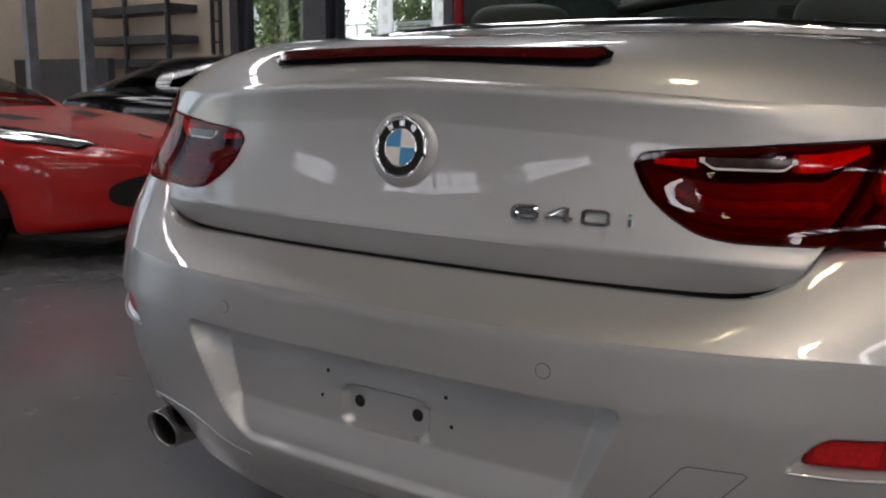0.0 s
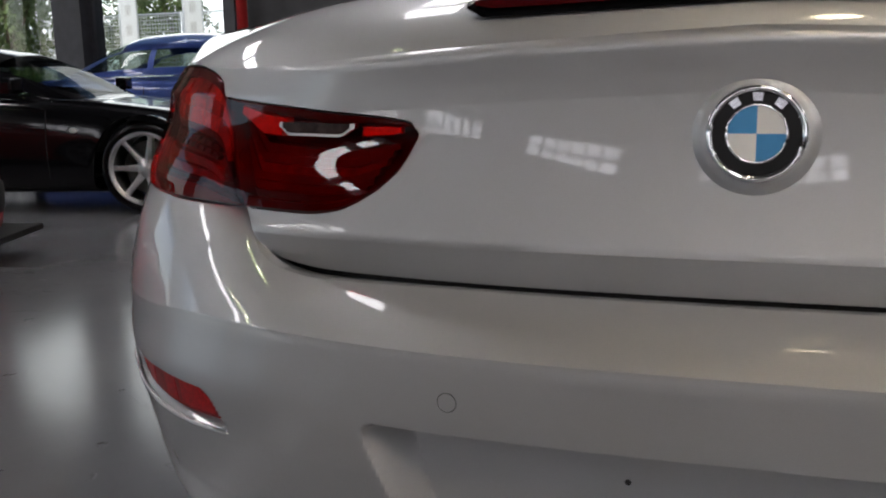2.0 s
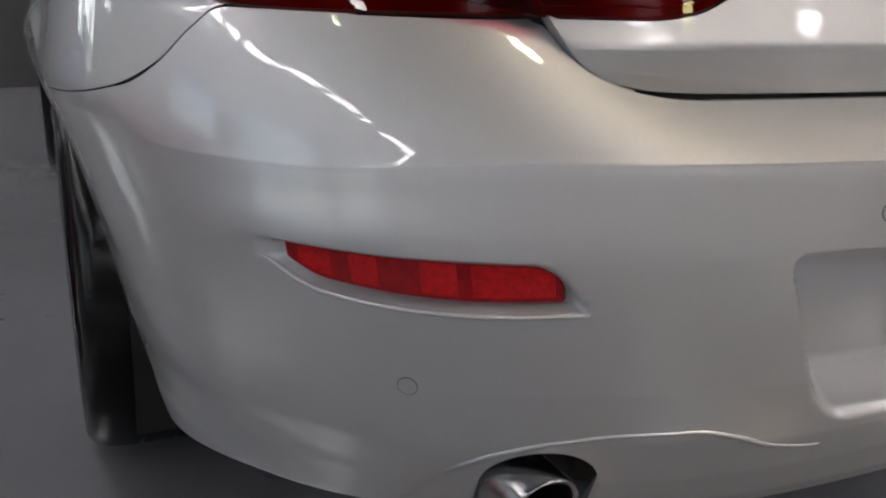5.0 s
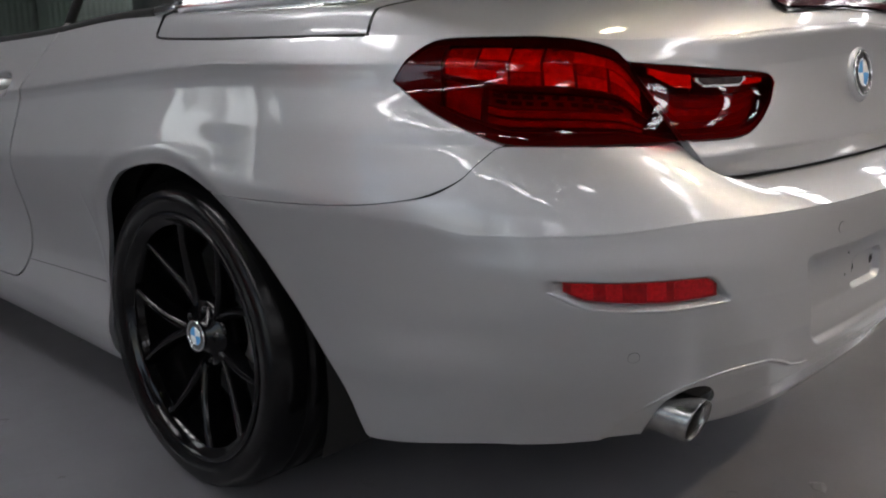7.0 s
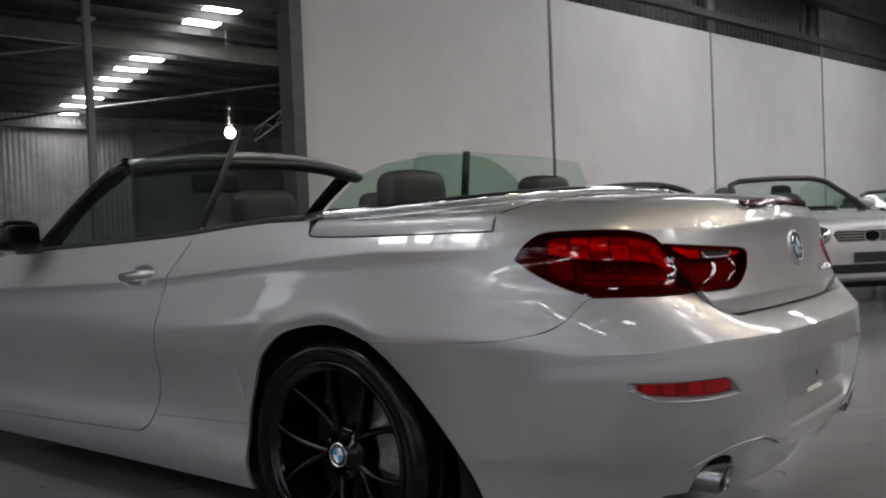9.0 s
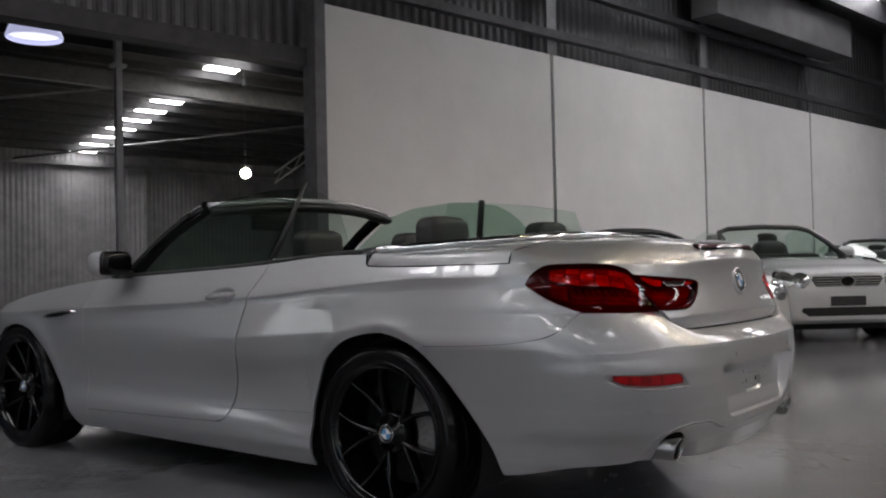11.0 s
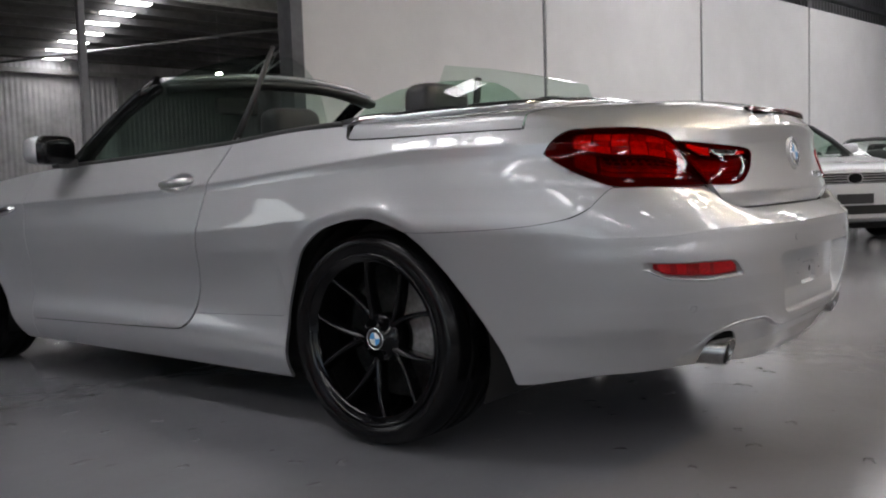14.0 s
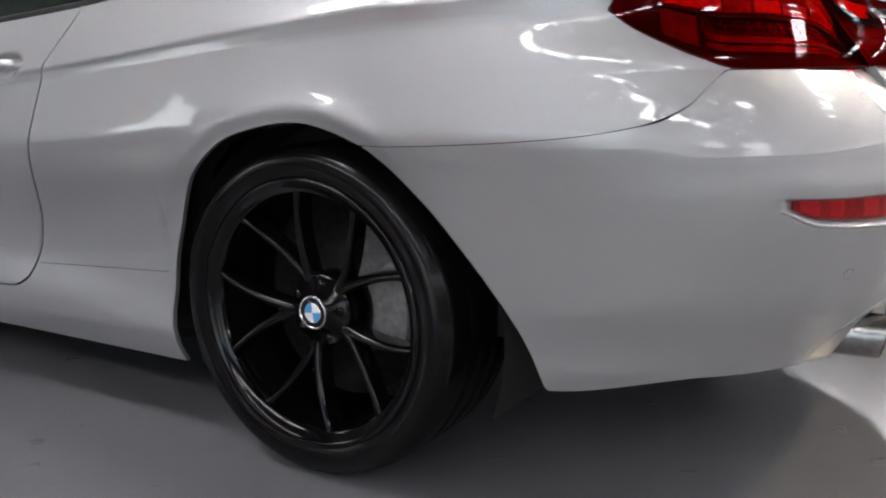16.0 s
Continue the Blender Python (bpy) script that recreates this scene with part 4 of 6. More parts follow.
# ---------------- wheels ----------------
def spoke_wheel(n_pairs, rim_mat, R=0.336, rim=0.268, width=0.27, badge=True, twin=True, disc_r=0.20):
    """A wheel at the origin with its outer face towards -x."""
    w = empty("wheel")
    h = width / 2
    prof = [(rim - 0.012, -h + 0.012), (rim + 0.002, -h + 0.004), (rim + 0.018, -h - 0.004), (R - 0.028, -h - 0.006), (R - 0.012, -h + 0.006), (R - 0.003, -h + 0.03),
            (R, -h * 0.5), (R, -0.062), (R - 0.007, -0.060), (R - 0.007, -0.053), (R, -0.051), (R, -0.006), (R - 0.007, -0.004), (R - 0.007, 0.004), (R, 0.006), (R, 0.051),
            (R - 0.007, 0.053), (R - 0.007, 0.060), (R, 0.062), (R, h * 0.5), (R - 0.003, h - 0.03), (R - 0.03, h), (rim, h)]
    lathe("tyre", prof, RUBBER, w, "low-profile black tyre", 96)
    lathe("rim", [(rim - 0.03, 0.11), (rim - 0.022, -h + 0.05), (rim - 0.016, -h + 0.02), (rim + 0.001, -h + 0.010), (rim + 0.003, -h + 0.001), (rim - 0.006, -h - 0.002), (rim - 0.012, -h + 0.008), (rim - 0.026, -h + 0.016)], rim_mat, w, "", 96)
    lathe("hub", [(0.0, -h + 0.035), (0.034, -h + 0.035), (0.036, -h + 0.042), (0.07, -h + 0.048), (0.078, -h + 0.06), (0.075, -h + 0.11)], rim_mat, w, "", 48)
    for k in range(n_pairs):
        for sg in ((-1, 1) if twin else (0,)):
            mid = 2 * math.pi * k / n_pairs
            verts, faces = [], []
            N = 12
            for i in range(N + 1):
                u = i / N
                r = 0.040 + (rim - 0.020 - 0.040) * u
                open_up = max(0.0, (u - 0.16) / 0.84)
                a = mid + sg * (0.03 + 0.315 * open_up ** 0.72)
                wd = 0.0135 - 0.0060 * u + 0.006 * max(0, u - 0.88) / 0.12
                if not twin:
                    wd *= 2.1
                xf = -h + 0.050 - 0.034 * u ** 1.5 - 0.006 * math.sin(math.pi * u)
                c = Vector((0, math.cos(a), math.sin(a)))
                tdir = Vector((0, -math.sin(a), math.cos(a)))
                for q, dx in ((-1.0, 0.042), (-1.0, 0.012), (-0.72, 0.004), (-0.2, 0.0), (0.2, 0.0), (0.72, 0.004), (1.0, 0.012), (1.0, 0.042)):
                    p = c * r + tdir * wd * q
                    verts.append(Vector((xf + dx, p.y, p.z)))
            for i in range(N):
                for j in range(7):
                    a = i * 8 + j
                    faces.append((a, a + 1, a + 9, a + 8))
            link("spoke", verts, faces, rim_mat, w)
    for k in range(5):
        a = 2 * math.pi * (k + 0.5) / 5
        b = lathe("wheel_bolt", [(0.0, 0.0), (0.009, 0.001), (0.010, 0.02)], rim_mat, w, "", 12)
        b.matrix_basis = pose(-h + 0.040, 0.056 * math.cos(a), 0.056 * math.sin(a))
    lathe("brake_disc", [(0.07, -0.02), (0.072, 0.006), (disc_r, 0.006), (disc_r, 0.03), (0.07, 0.03)], BRAKE, w, "grey brake disc", 64)
    return w


def caliper(parent, flip=1):
    verts, faces = [], []
    N = 10
    for i in range(N + 1):
        a = -0.45 + 0.95 * i / N
        for r, x in ((0.105, -0.045), (0.185, -0.045), (0.193, -0.03), (0.193, 0.05), (0.105, 0.05)):
            verts.append(Vector((x, -flip * r * math.cos(a), r * math.sin(a))))
    for i in range(N):
        for j in range(4):
            a = i * 5 + j
            faces.append((a, a + 1, a + 6, a + 5))
    faces += [(0, 1, 2, 3, 4), tuple(N * 5 + j for j in range(5))[::-1]]
    return link("brake_caliper", verts, faces, CALIPER, parent, False)


WHEEL = spoke_wheel(5, GLOSS_BLACK)
caliper(WHEEL)
roundel(WHEEL, look((-0.1035, 0, 0), (1, 0, 0)), 0.034)
WHEEL.parent = CAR
WHEEL.matrix_basis = pose(-0.806, 0, 0.346, -6, 0, 0) @ Matrix.Scale(1.03, 4)
for x, y, rz, ax in ((-0.788, 2.855, 0, 20), (0.806, 0, 180, 8), (0.788, 2.855, 180, 30)):
    c = copy_thing(WHEEL, pose(x, y, 0.346, 0, 0, rz) @ pose(0, 0, 0, ax, 0, 0) @ Matrix.Scale(1.03, 4))
# wheel wells
for y, r in ((-0.02, 0.41), (2.83, 0.41)):
    for sx in (-1, 1):
        verts, faces = [], []
        N = 24
        for i in range(N + 1):
            a = math.pi * (-0.12 + 1.24 * i / N)
            for x in (0.89, 0.5):
                verts.append(Vector((sx * x, y + r * math.cos(a), 0.33 + r * math.sin(a))))
        for i in range(N):
            faces.append((2 * i, 2 * i + 1, 2 * i + 3, 2 * i + 2))
        faces.append(tuple(2 * i + 1 for i in range(N + 1)))
        link("wheel_liner", verts, faces, BLACK_GAP, CAR)

# ---------------- cabin ----------------
def pad(parent, name, c, r, e, material=None, label=""):
    """A cushion-like rounded block; e below 1 squares it off."""
    bm = bmesh.new()
    bmesh.ops.create_uvsphere(bm, u_segments=28, v_segments=18, radius=1.0)
    for v in bm.verts:
        k = [math.copysign(abs(t) ** e, t) for t in v.co]
        v.co = Vector([c[i] + k[i] * r[i] for i in range(3)])
    return part(name, bm, material or LEATHER, parent, label, True)


def seat(x, y, z, w=0.5, top=1.12):
    e = empty("car_seat")
    tagged(e, "black leather car seat with headrest", "car seat", "seats in the convertible")
    pad(e, "seat_cushion", (x, y + 0.21, z + 0.1), (w / 2, 0.27, 0.10), 0.55)
    pad(e, "backrest", (x, y - 0.11, (z + top) / 2 - 0.03), (w / 2 - 0.02, 0.09, (top - z) / 2 - 0.10), 0.5)
    pad(e, "headrest", (x, y - 0.16, top - 0.085), (0.138, 0.065, 0.085), 0.52)
    return e


boxes("cabin_floor", [(-0.70, -0.40, 0.30, 0.70, 2.0, 0.34), (-0.76, -0.44, 0.30, -0.70, 2.0, 0.93), (0.70, -0.44, 0.30, 0.76, 2.0, 0.93), (-0.76, -0.46, 0.30, 0.76, -0.40, 1.0)], CARPET, CAR)
boxes("dashboard", [(-0.72, 1.62, 0.6, 0.72, 2.06, 0.955)], LEATHER, CAR, "", 0.06)
for sx in (-1, 1):
    pts = []
    for i in range(30):
        y = 0.15 + i * (1.98 - 0.15) / 29
        pts.append((sx * (wide(top_z(1 + y - YC), y) - 0.012), y, top_z(1 + y - YC) + 0.006))
    tube("belt_trim", pts, 0.011, TRIM_BLACK, CAR, "", 8)
    verts = []
    for p in pts:
        for dx, dz in ((0.0, 0.002), (0.09, -0.02), (0.10, -0.3)):
            verts.append((p[0] - sx * dx, p[1], p[2] + dz))
    link("door_card", verts, [(i * 3 + j, i * 3 + j + 1, i * 3 + j + 4, i * 3 + j + 3) for i in range(29) for j in range(2)], LEATHER, CAR)
# joint between sill and quarter panel
for sx in (-1, 1):
    tube("sill_joint", [(sx * (wide(z, y) + 0.0002), y, z) for y, z in [(0.43 + 0.05 * i, 0.392 - 0.0022 * i) for i in range(11)]], 0.0011, SENSOR_GAP, CAR, "fine joint above the sill", 6)
# bright trim round the rear of the cockpit
trim = [Vector((-0.850, 0.15, 1.040))]
for y in (0.1, 0.05, 0.0, -0.05, -0.1, -0.15, -0.2, -0.25, -0.3, -0.36, -0.42):
    p = deck(s_of_y(y, 0.98), cock_t(y) + 0.004, 0.010)
    trim.append(p)
trim += [Vector((-0.33, -0.45, 1.092)), Vector((-0.2, -0.462, 1.096)), Vector((0, -0.466, 1.097))]
allp = trim + [Vector((-p.x, p.y, p.z)) for p in reversed(trim[:-1])]
tube("cockpit_trim", allp, 0.026, CHROME, CAR, "polished metal strip round the cockpit", 12, False, 0.6)
for sx in (-1, 1):
    seat(sx * 0.36, 1.10, 0.42, 0.52, 1.175)
    seat(sx * 0.42, 0.26, 0.45, 0.42, 1.195)
# windscreen
hd = [Vector((x, 1.335 + 0.10 * (x / 0.65) ** 2, 1.352 - 0.045 * (x / 0.65) ** 2)) for x in [-0.65 + 0.1 * i for i in range(14)]]
base = [Vector((x, 2.12 - 0.14 * (x / 0.74) ** 2, 0.985 - 0.02 * (x / 0.74) ** 2)) for x in [-0.74 + 1.48 / 13 * i for i in range(14)]]
ws = empty("windscreen")
ws.parent = CAR
verts, faces = [], []
for i in range(14):
    for j in range(7):
        t = j / 6
        p = base[i].lerp(hd[i], t)
        p.z += 0.03 * math.sin(math.pi * t)
        verts.append(p)
for i in range(13):
    for j in range(6):
        a = i * 7 + j
        faces.append((a, a + 1, a + 8, a + 7))
pane = link("windscreen_pane", verts, faces, PANE, ws)
pane.visible_shadow = False
tube("windscreen_header", [p + Vector((0, -0.01, 0.004)) for p in hd], 0.036, PAINT, ws, "silver painted windscreen header", 10, False, 0.5)
tube("header_lining", [p + Vector((0, -0.035, -0.030)) for p in hd], 0.045, TRIM_BLACK, ws, "", 8, False, 0.6)
for k in (0, 13):
    tube("windscreen_pillar", [base[k].lerp(hd[k], t) + Vector((0, 0, 0.03 * math.sin(math.pi * t))) for t in (0, 0.2, 0.4, 0.6, 0.8, 1.0)], [0.045, 0.038, 0.034, 0.034, 0.036, 0.036], GLOSS_BLACK, ws, "", 10)
bm = bmesh.new()
box(bm, -0.13, 1.70, 1.215, 0.13, 1.74, 1.30, 0.018)
part("rear_view_mirror", bm, BLACK_GAP, CAR, "", True)
# side glass
def window(pts, sx, name, material=PANE):
    """A curved side pane from (y, z, x) corner points round its outline."""
    verts = [Vector((sx * x, y, z)) for y, z, x in pts]
    inner = [v + Vector((-sx * 0.004, 0, 0)) for v in verts]
    n = len(verts)
    faces = [tuple(range(n)), tuple(range(n, 2 * n))[::-1]] + [(i, (i + 1) % n, n + (i + 1) % n, n + i) for i in range(n)]
    ob = link(name, verts + inner, faces, material, CAR, False, "raised greenish side window glass")
    ob.visible_shadow = False
    return ob


for sx in (-1, 1):
    window([(2.0, 0.97, 0.80), (1.42, 1.29, 0.69), (1.2, 1.338, 0.67), (0.9, 1.355, 0.665), (0.70, 1.345, 0.675), (0.80, 1.0, 0.79)], sx, "door_window", DOOR_PANE if sx < 0 else PANE)
    window([(0.69, 1.34, 0.675), (0.58, 1.318, 0.68), (0.50, 1.275, 0.69), (0.44, 1.22, 0.705), (0.38, 1.14, 0.73), (0.34, 1.07, 0.75), (0.31, 1.0, 0.78), (0.79, 1.0, 0.79)], sx, "quarter_window", QUARTER_PANE if sx < 0 else PANE)
    tube("window_seal", [(sx * 0.79, 0.80, 1.0), (sx * 0.73, 0.745, 1.17), (sx * 0.672, 0.683, 1.375 if sx < 0 else 1.352)], [0.014, 0.012, 0.009] if sx < 0 else [0.02, 0.02, 0.018], TRIM_BLACK, CAR)
rear = [Vector((x, -0.02 + 0.03 * (1 - (x / 0.6) ** 2), z)) for x, z in ((-0.61, 1.02), (-0.575, 1.15), (-0.515, 1.243), (-0.2, 1.258), (0.2, 1.258), (0.515, 1.243), (0.575, 1.15), (0.61, 1.02))]
rp = link("rear_window", rear, [tuple(range(8))], PANE, CAR, False, "raised greenish rear window pane")
rp.visible_shadow = False
# door mirrors and handles
for sx in (-1, 1):
    m = empty("door_mirror")
    m.parent = CAR
    pad(m, "mirror_shell", (sx * 0.948, 1.865, 1.036), (0.092, 0.07, 0.064), 0.6, PAINT, "silver mirror cap")
    pad(m, "mirror_bezel", (sx * 0.938, 1.835, 1.034), (0.090, 0.058, 0.064), 0.55, GLOSS_BLACK, "black mirror housing")
    # Glass is plain black: the dark reflection is put into its colour.
    pad(m, "mirror_glass", (sx * 0.938, 1.779, 1.034), (0.070, 0.006, 0.048), 0.55, GLOSS_BLACK)
    bm = bmesh.new()
    box(bm, min(sx * 0.84, sx * 0.93), 1.80, 0.955, max(sx * 0.84, sx * 0.93), 1.87, 0.995, 0.012)
    part("mirror_foot", bm, TRIM_BLACK, m, "", True)
for d, sx in zip(doors, (-1, 1)):
    s = 1 + 0.99 - YC
    w = wide(0.868, 0.99)
    pts = [(sx * (w + o), y, z) for y, z, o in ((1.095, 0.862, -0.004), (1.065, 0.864, 0.012), (1.0, 0.868, 0.018), (0.93, 0.872, 0.014), (0.885, 0.876, -0.006))]
    tube("door_handle", pts, [0.010, 0.0155, 0.0175, 0.0165, 0.011], SATIN, d, "", 10)
    vent = tube("side_vent", [(sx * (wide(0.765, y) + 0.001), y, z) for y, z in ((2.56, 0.752), (2.50, 0.756), (2.40, 0.764), (2.30, 0.774), (2.22, 0.784))], [0.006, 0.018, 0.024, 0.020, 0.006], CHROME, CAR, "side vent with a bright rim", 12)
    tube("vent_slot", [(sx * (wide(0.765, y) + o), y, z) for y, z, o in ((2.53, 0.752, 0.012), (2.48, 0.757, 0.018), (2.40, 0.763, 0.020), (2.31, 0.773, 0.016), (2.25, 0.780, 0.010))], [0.004, 0.010, 0.012, 0.009, 0.003], GLOSS_BLACK, vent, "dark slot", 10)

# ---------------- the building ----------------
# Local axes: X along the front wall, Y out through it; the wall's face is Y = 0.
B = pose(3.95, 5.45, 0, 0, 0, -8.9)
WHITE_WALL = mat("white_panel", (0.79, 0.78, 0.77), 0.55, noise_scale=1.2, amount=0.05, bump=0.15, bump_scale=60)
DARK_STEEL = mat("dark_steel", (0.06, 0.06, 0.065), 0.5, 0.3, noise_scale=6, amount=0.3)
PALE_STEEL = mat("pale_steel", (0.56, 0.56, 0.58), 0.45, 0.2, noise_scale=5, amount=0.15)
GREY_STEEL = mat("grey_steel", (0.2, 0.2, 0.21), 0.45, 0.4, noise_scale=5, amount=0.2)
SHEET = mat("corrugated_sheet", (0.26, 0.26, 0.275), 0.6, 0.2, noise_scale=2, amount=0.25)
ROOF = mat("roof_sheet", (0.05, 0.05, 0.052), 0.6, 0.2, noise_scale=3, amount=0.3)
SKYLIGHT = mat("skylight_sheet", (0.8, 0.82, 0.8), 0.6, emit=(1.0, 0.96, 0.95), strength=15.0)
ROOF_LIGHT = mat("roof_light_sheet", (0.8, 0.82, 0.8), 0.6, emit=(0.985, 0.96, 0.985), strength=12.5)
YELLOW = mat("yellow_paint", (0.72, 0.42, 0.02), 0.45, noise_scale=8, amount=0.2, bump=0.2)
CREAM = mat("cream_wall", (0.58, 0.49, 0.39), 0.7, noise_scale=1.5, amount=0.1)
RED_PAINT = mat("red_pipe_paint", (0.45, 0.02, 0.02), 0.4)
FRAME = mat("window_frame_dark", (0.035, 0.035, 0.04), 0.45, noise_scale=9, amount=0.25)
GREEN = mat("foliage", (0.12, 0.17, 0.045), 0.7, noise_scale=3, amount=0.5)

GREY_WALL = mat("grey_wall", (0.34, 0.33, 0.32), 0.7, noise_scale=1.5, amount=0.1)
# floor: grey epoxy with scuffs and drips
FLOOR = mat("epoxy_floor", (0.165, 0.166, 0.177), 0.16, 0.0, 0.0, noise_scale=0.9, amount=0.14, rough_var=0.07, spec=0.5)
_nt = FLOOR.node_tree
_p = _nt.nodes["Principled BSDF"]
_co = _nt.nodes["Texture Coordinate"]
_n = _nt.nodes.new("ShaderNodeTexNoise")
_n.inputs["Scale"].default_value, _n.inputs["Detail"].default_value = 14.0, 6
_nt.links.new(_co.outputs["Object"], _n.inputs["Vector"])
_b = _nt.nodes.new("ShaderNodeBump")
_b.inputs["Strength"].default_value, _b.inputs["Distance"].default_value = 0.12, 0.004
_nt.links.new(_n.outputs["Fac"], _b.inputs["Height"])
_nt.links.new(_b.outputs[0], _p.inputs["Normal"])
_v = _nt.nodes.new("ShaderNodeTexNoise")
_v.inputs["Scale"].default_value, _v.inputs["Detail"].default_value, _v.inputs["Distortion"].default_value = 4.0, 6, 1.6
_nt.links.new(_co.outputs["Object"], _v.inputs["Vector"])
_r = _nt.nodes.new("ShaderNodeValToRGB")
_r.color_ramp.elements[0].position, _r.color_ramp.elements[1].position = 0.60, 0.66
_nt.links.new(_v.outputs["Fac"], _r.inputs[0])
_b2 = _nt.nodes.new("ShaderNodeBump")
_b2.inputs["Strength"].default_value, _b2.inputs["Distance"].default_value = 0.09, 0.003
_nt.links.new(_r.outputs[0], _b2.inputs["Height"])
_nt.links.new(_b.outputs[0], _b2.inputs["Normal"])
# dried splashes
_w = _nt.nodes.new("ShaderNodeTexVoronoi")
_w.inputs["Scale"].default_value = 6.5
_nt.links.new(_co.outputs["Object"], _w.inputs["Vector"])
_q = _nt.nodes.new("ShaderNodeMath")
_q.operation = "ADD"
_nt.links.new(_w.outputs["Distance"], _q.inputs[0])
_nt.links.new(_n.outputs["Fac"], _q.inputs[1])
_m = _nt.nodes.new("ShaderNodeMapRange")
_m.inputs["From Min"].default_value, _m.inputs["From Max"].default_value = 0.58, 0.50
_nt.links.new(_q.outputs[0], _m.inputs["Value"])
_b3 = _nt.nodes.new("ShaderNodeBump")
_b3.inputs["Strength"].default_value, _b3.inputs["Distance"].default_value = 0.75, 0.004
_nt.links.new(_m.outputs[0], _b3.inputs["Height"])
_nt.links.new(_b2.outputs[0], _b3.inputs["Normal"])
_nt.links.new(_b3.outputs[0], _p.inputs["Normal"])
fl = boxes("floor", [(-22, -22, -0.2, 40, 24, 0.0)], FLOOR, None, "", 0, B)
tagged(fl, "glossy grey painted concrete floor with drips", "floor", "", "structure")
gr = boxes("ground", [(-150, -150, -0.5, 150, 150, -0.25)], mat("asphalt", (0.06, 0.06, 0.06), 0.9, noise_scale=20, amount=0.3), None, "", 0, B)
tagged(gr, "asphalt ground outside the building", "ground", "", "structure")


def setting(name, rows, material, label, category, bevel=0.0):
    return tagged(boxes(name, rows, material, None, "", bevel, B), label, category, "", "structure")


COLUMN = mat("column_paint", (0.12, 0.12, 0.125), 0.5, 0.2, noise_scale=6, amount=0.25)
BAY = 4.26
wall_n = setting("wall_north", [(0.0, 0.02, 0, 31, 0.2, 4.16)], DARK_STEEL, "dark backing of a white panelled wall", "wall")
for i in range(7):
    boxes("wall_panel", [(i * BAY + (0.02 if i == 0 else 0.035), -0.03, 0.0, (i + 1) * BAY - 0.035, 0.017, 4.2)], WHITE_WALL, wall_n, "", 0.004, B)
UPPER = mat("upper_sheet", (0.10, 0.10, 0.104), 0.5, 0.3, noise_scale=2.5, amount=0.25)
verts, faces = [], []
for i in range(1200):
    x = -17 + i * 0.04
    dy = (0, 0, 0.025, 0.025)[i % 4]
    verts += [B @ Vector((x, 0.22 + dy, 3.45 if x < 0 else 4.1)), B @ Vector((x, 0.22 + dy, 8.0))]
for i in range(1199):
    faces.append((2 * i, 2 * i + 2, 2 * i + 3, 2 * i + 1))
tagged(link("wall_upper", verts, faces, UPPER, None, False), "dark grey upper wall of ribbed sheet", "wall", "", "structure")
setting("wall_upper_backing", [(-17, 0.27, 3.45, 0.0, 0.35, 8.0), (0.0, 0.27, 4.16, 31, 0.35, 8.0)], ROOF, "dark backing of the upper wall", "wall")
setting("roller_box", [(7.95, -0.7, 5.35, 13.4, -0.17, 6.15)], UPPER, "grey housing of a roller door high on the wall", "housing", 0.02)
for i in range(8):
    c = setting("column_%d" % (i + 1), [(i * BAY - (0.11 if i else 0.17), -0.045 if i else -0.2, 0 if i == 0 else 4.2, i * BAY + (0.11 if i else -0.02), 0.0 if i else -0.06, 8.0), (i * BAY - (0.15 if i == 0 else 0.02), -0.06 if i == 0 else -0.02, 0, i * BAY + (-0.01 if i == 0 else 0.02), 0.08 if i == 0 else 0.0, 8.0 if i == 0 else 4.2)], GREY_STEEL if i else COLUMN, "dark steel column against the wall", "column")
setting("beam_1", [(0, -0.16, 4.42, 31, -0.03, 4.54), (0, -0.16, 5.2, 31, -0.03, 5.3)], DARK_STEEL, "dark steel girt above the wall panels", "beam")
setting("lintel", [(-3.8, -0.02, 3.42, -0.17, 0.2, 3.62)], DARK_STEEL, "dark lintel over the wide opening", "beam")
# far hall
far = 19.0
verts, faces = [], []
nx = 640
for i in range(nx):
    x = -8 + i * 0.04
    dy = (0, 0, 0.014, 0.014)[i % 4]
    verts += [B @ Vector((x, far + dy, 0)), B @ Vector((x, far + dy, 6.0))]
for i in range(nx - 1):
    faces.append((2 * i, 2 * i + 2, 2 * i + 3, 2 * i + 1))
tagged(link("wall_far", verts, faces, SHEET, None, False), "grey corrugated metal wall of the far hall", "wall", "", "structure")


def roof_z(y):
    return 4.85 + 0.11 * (far - y)


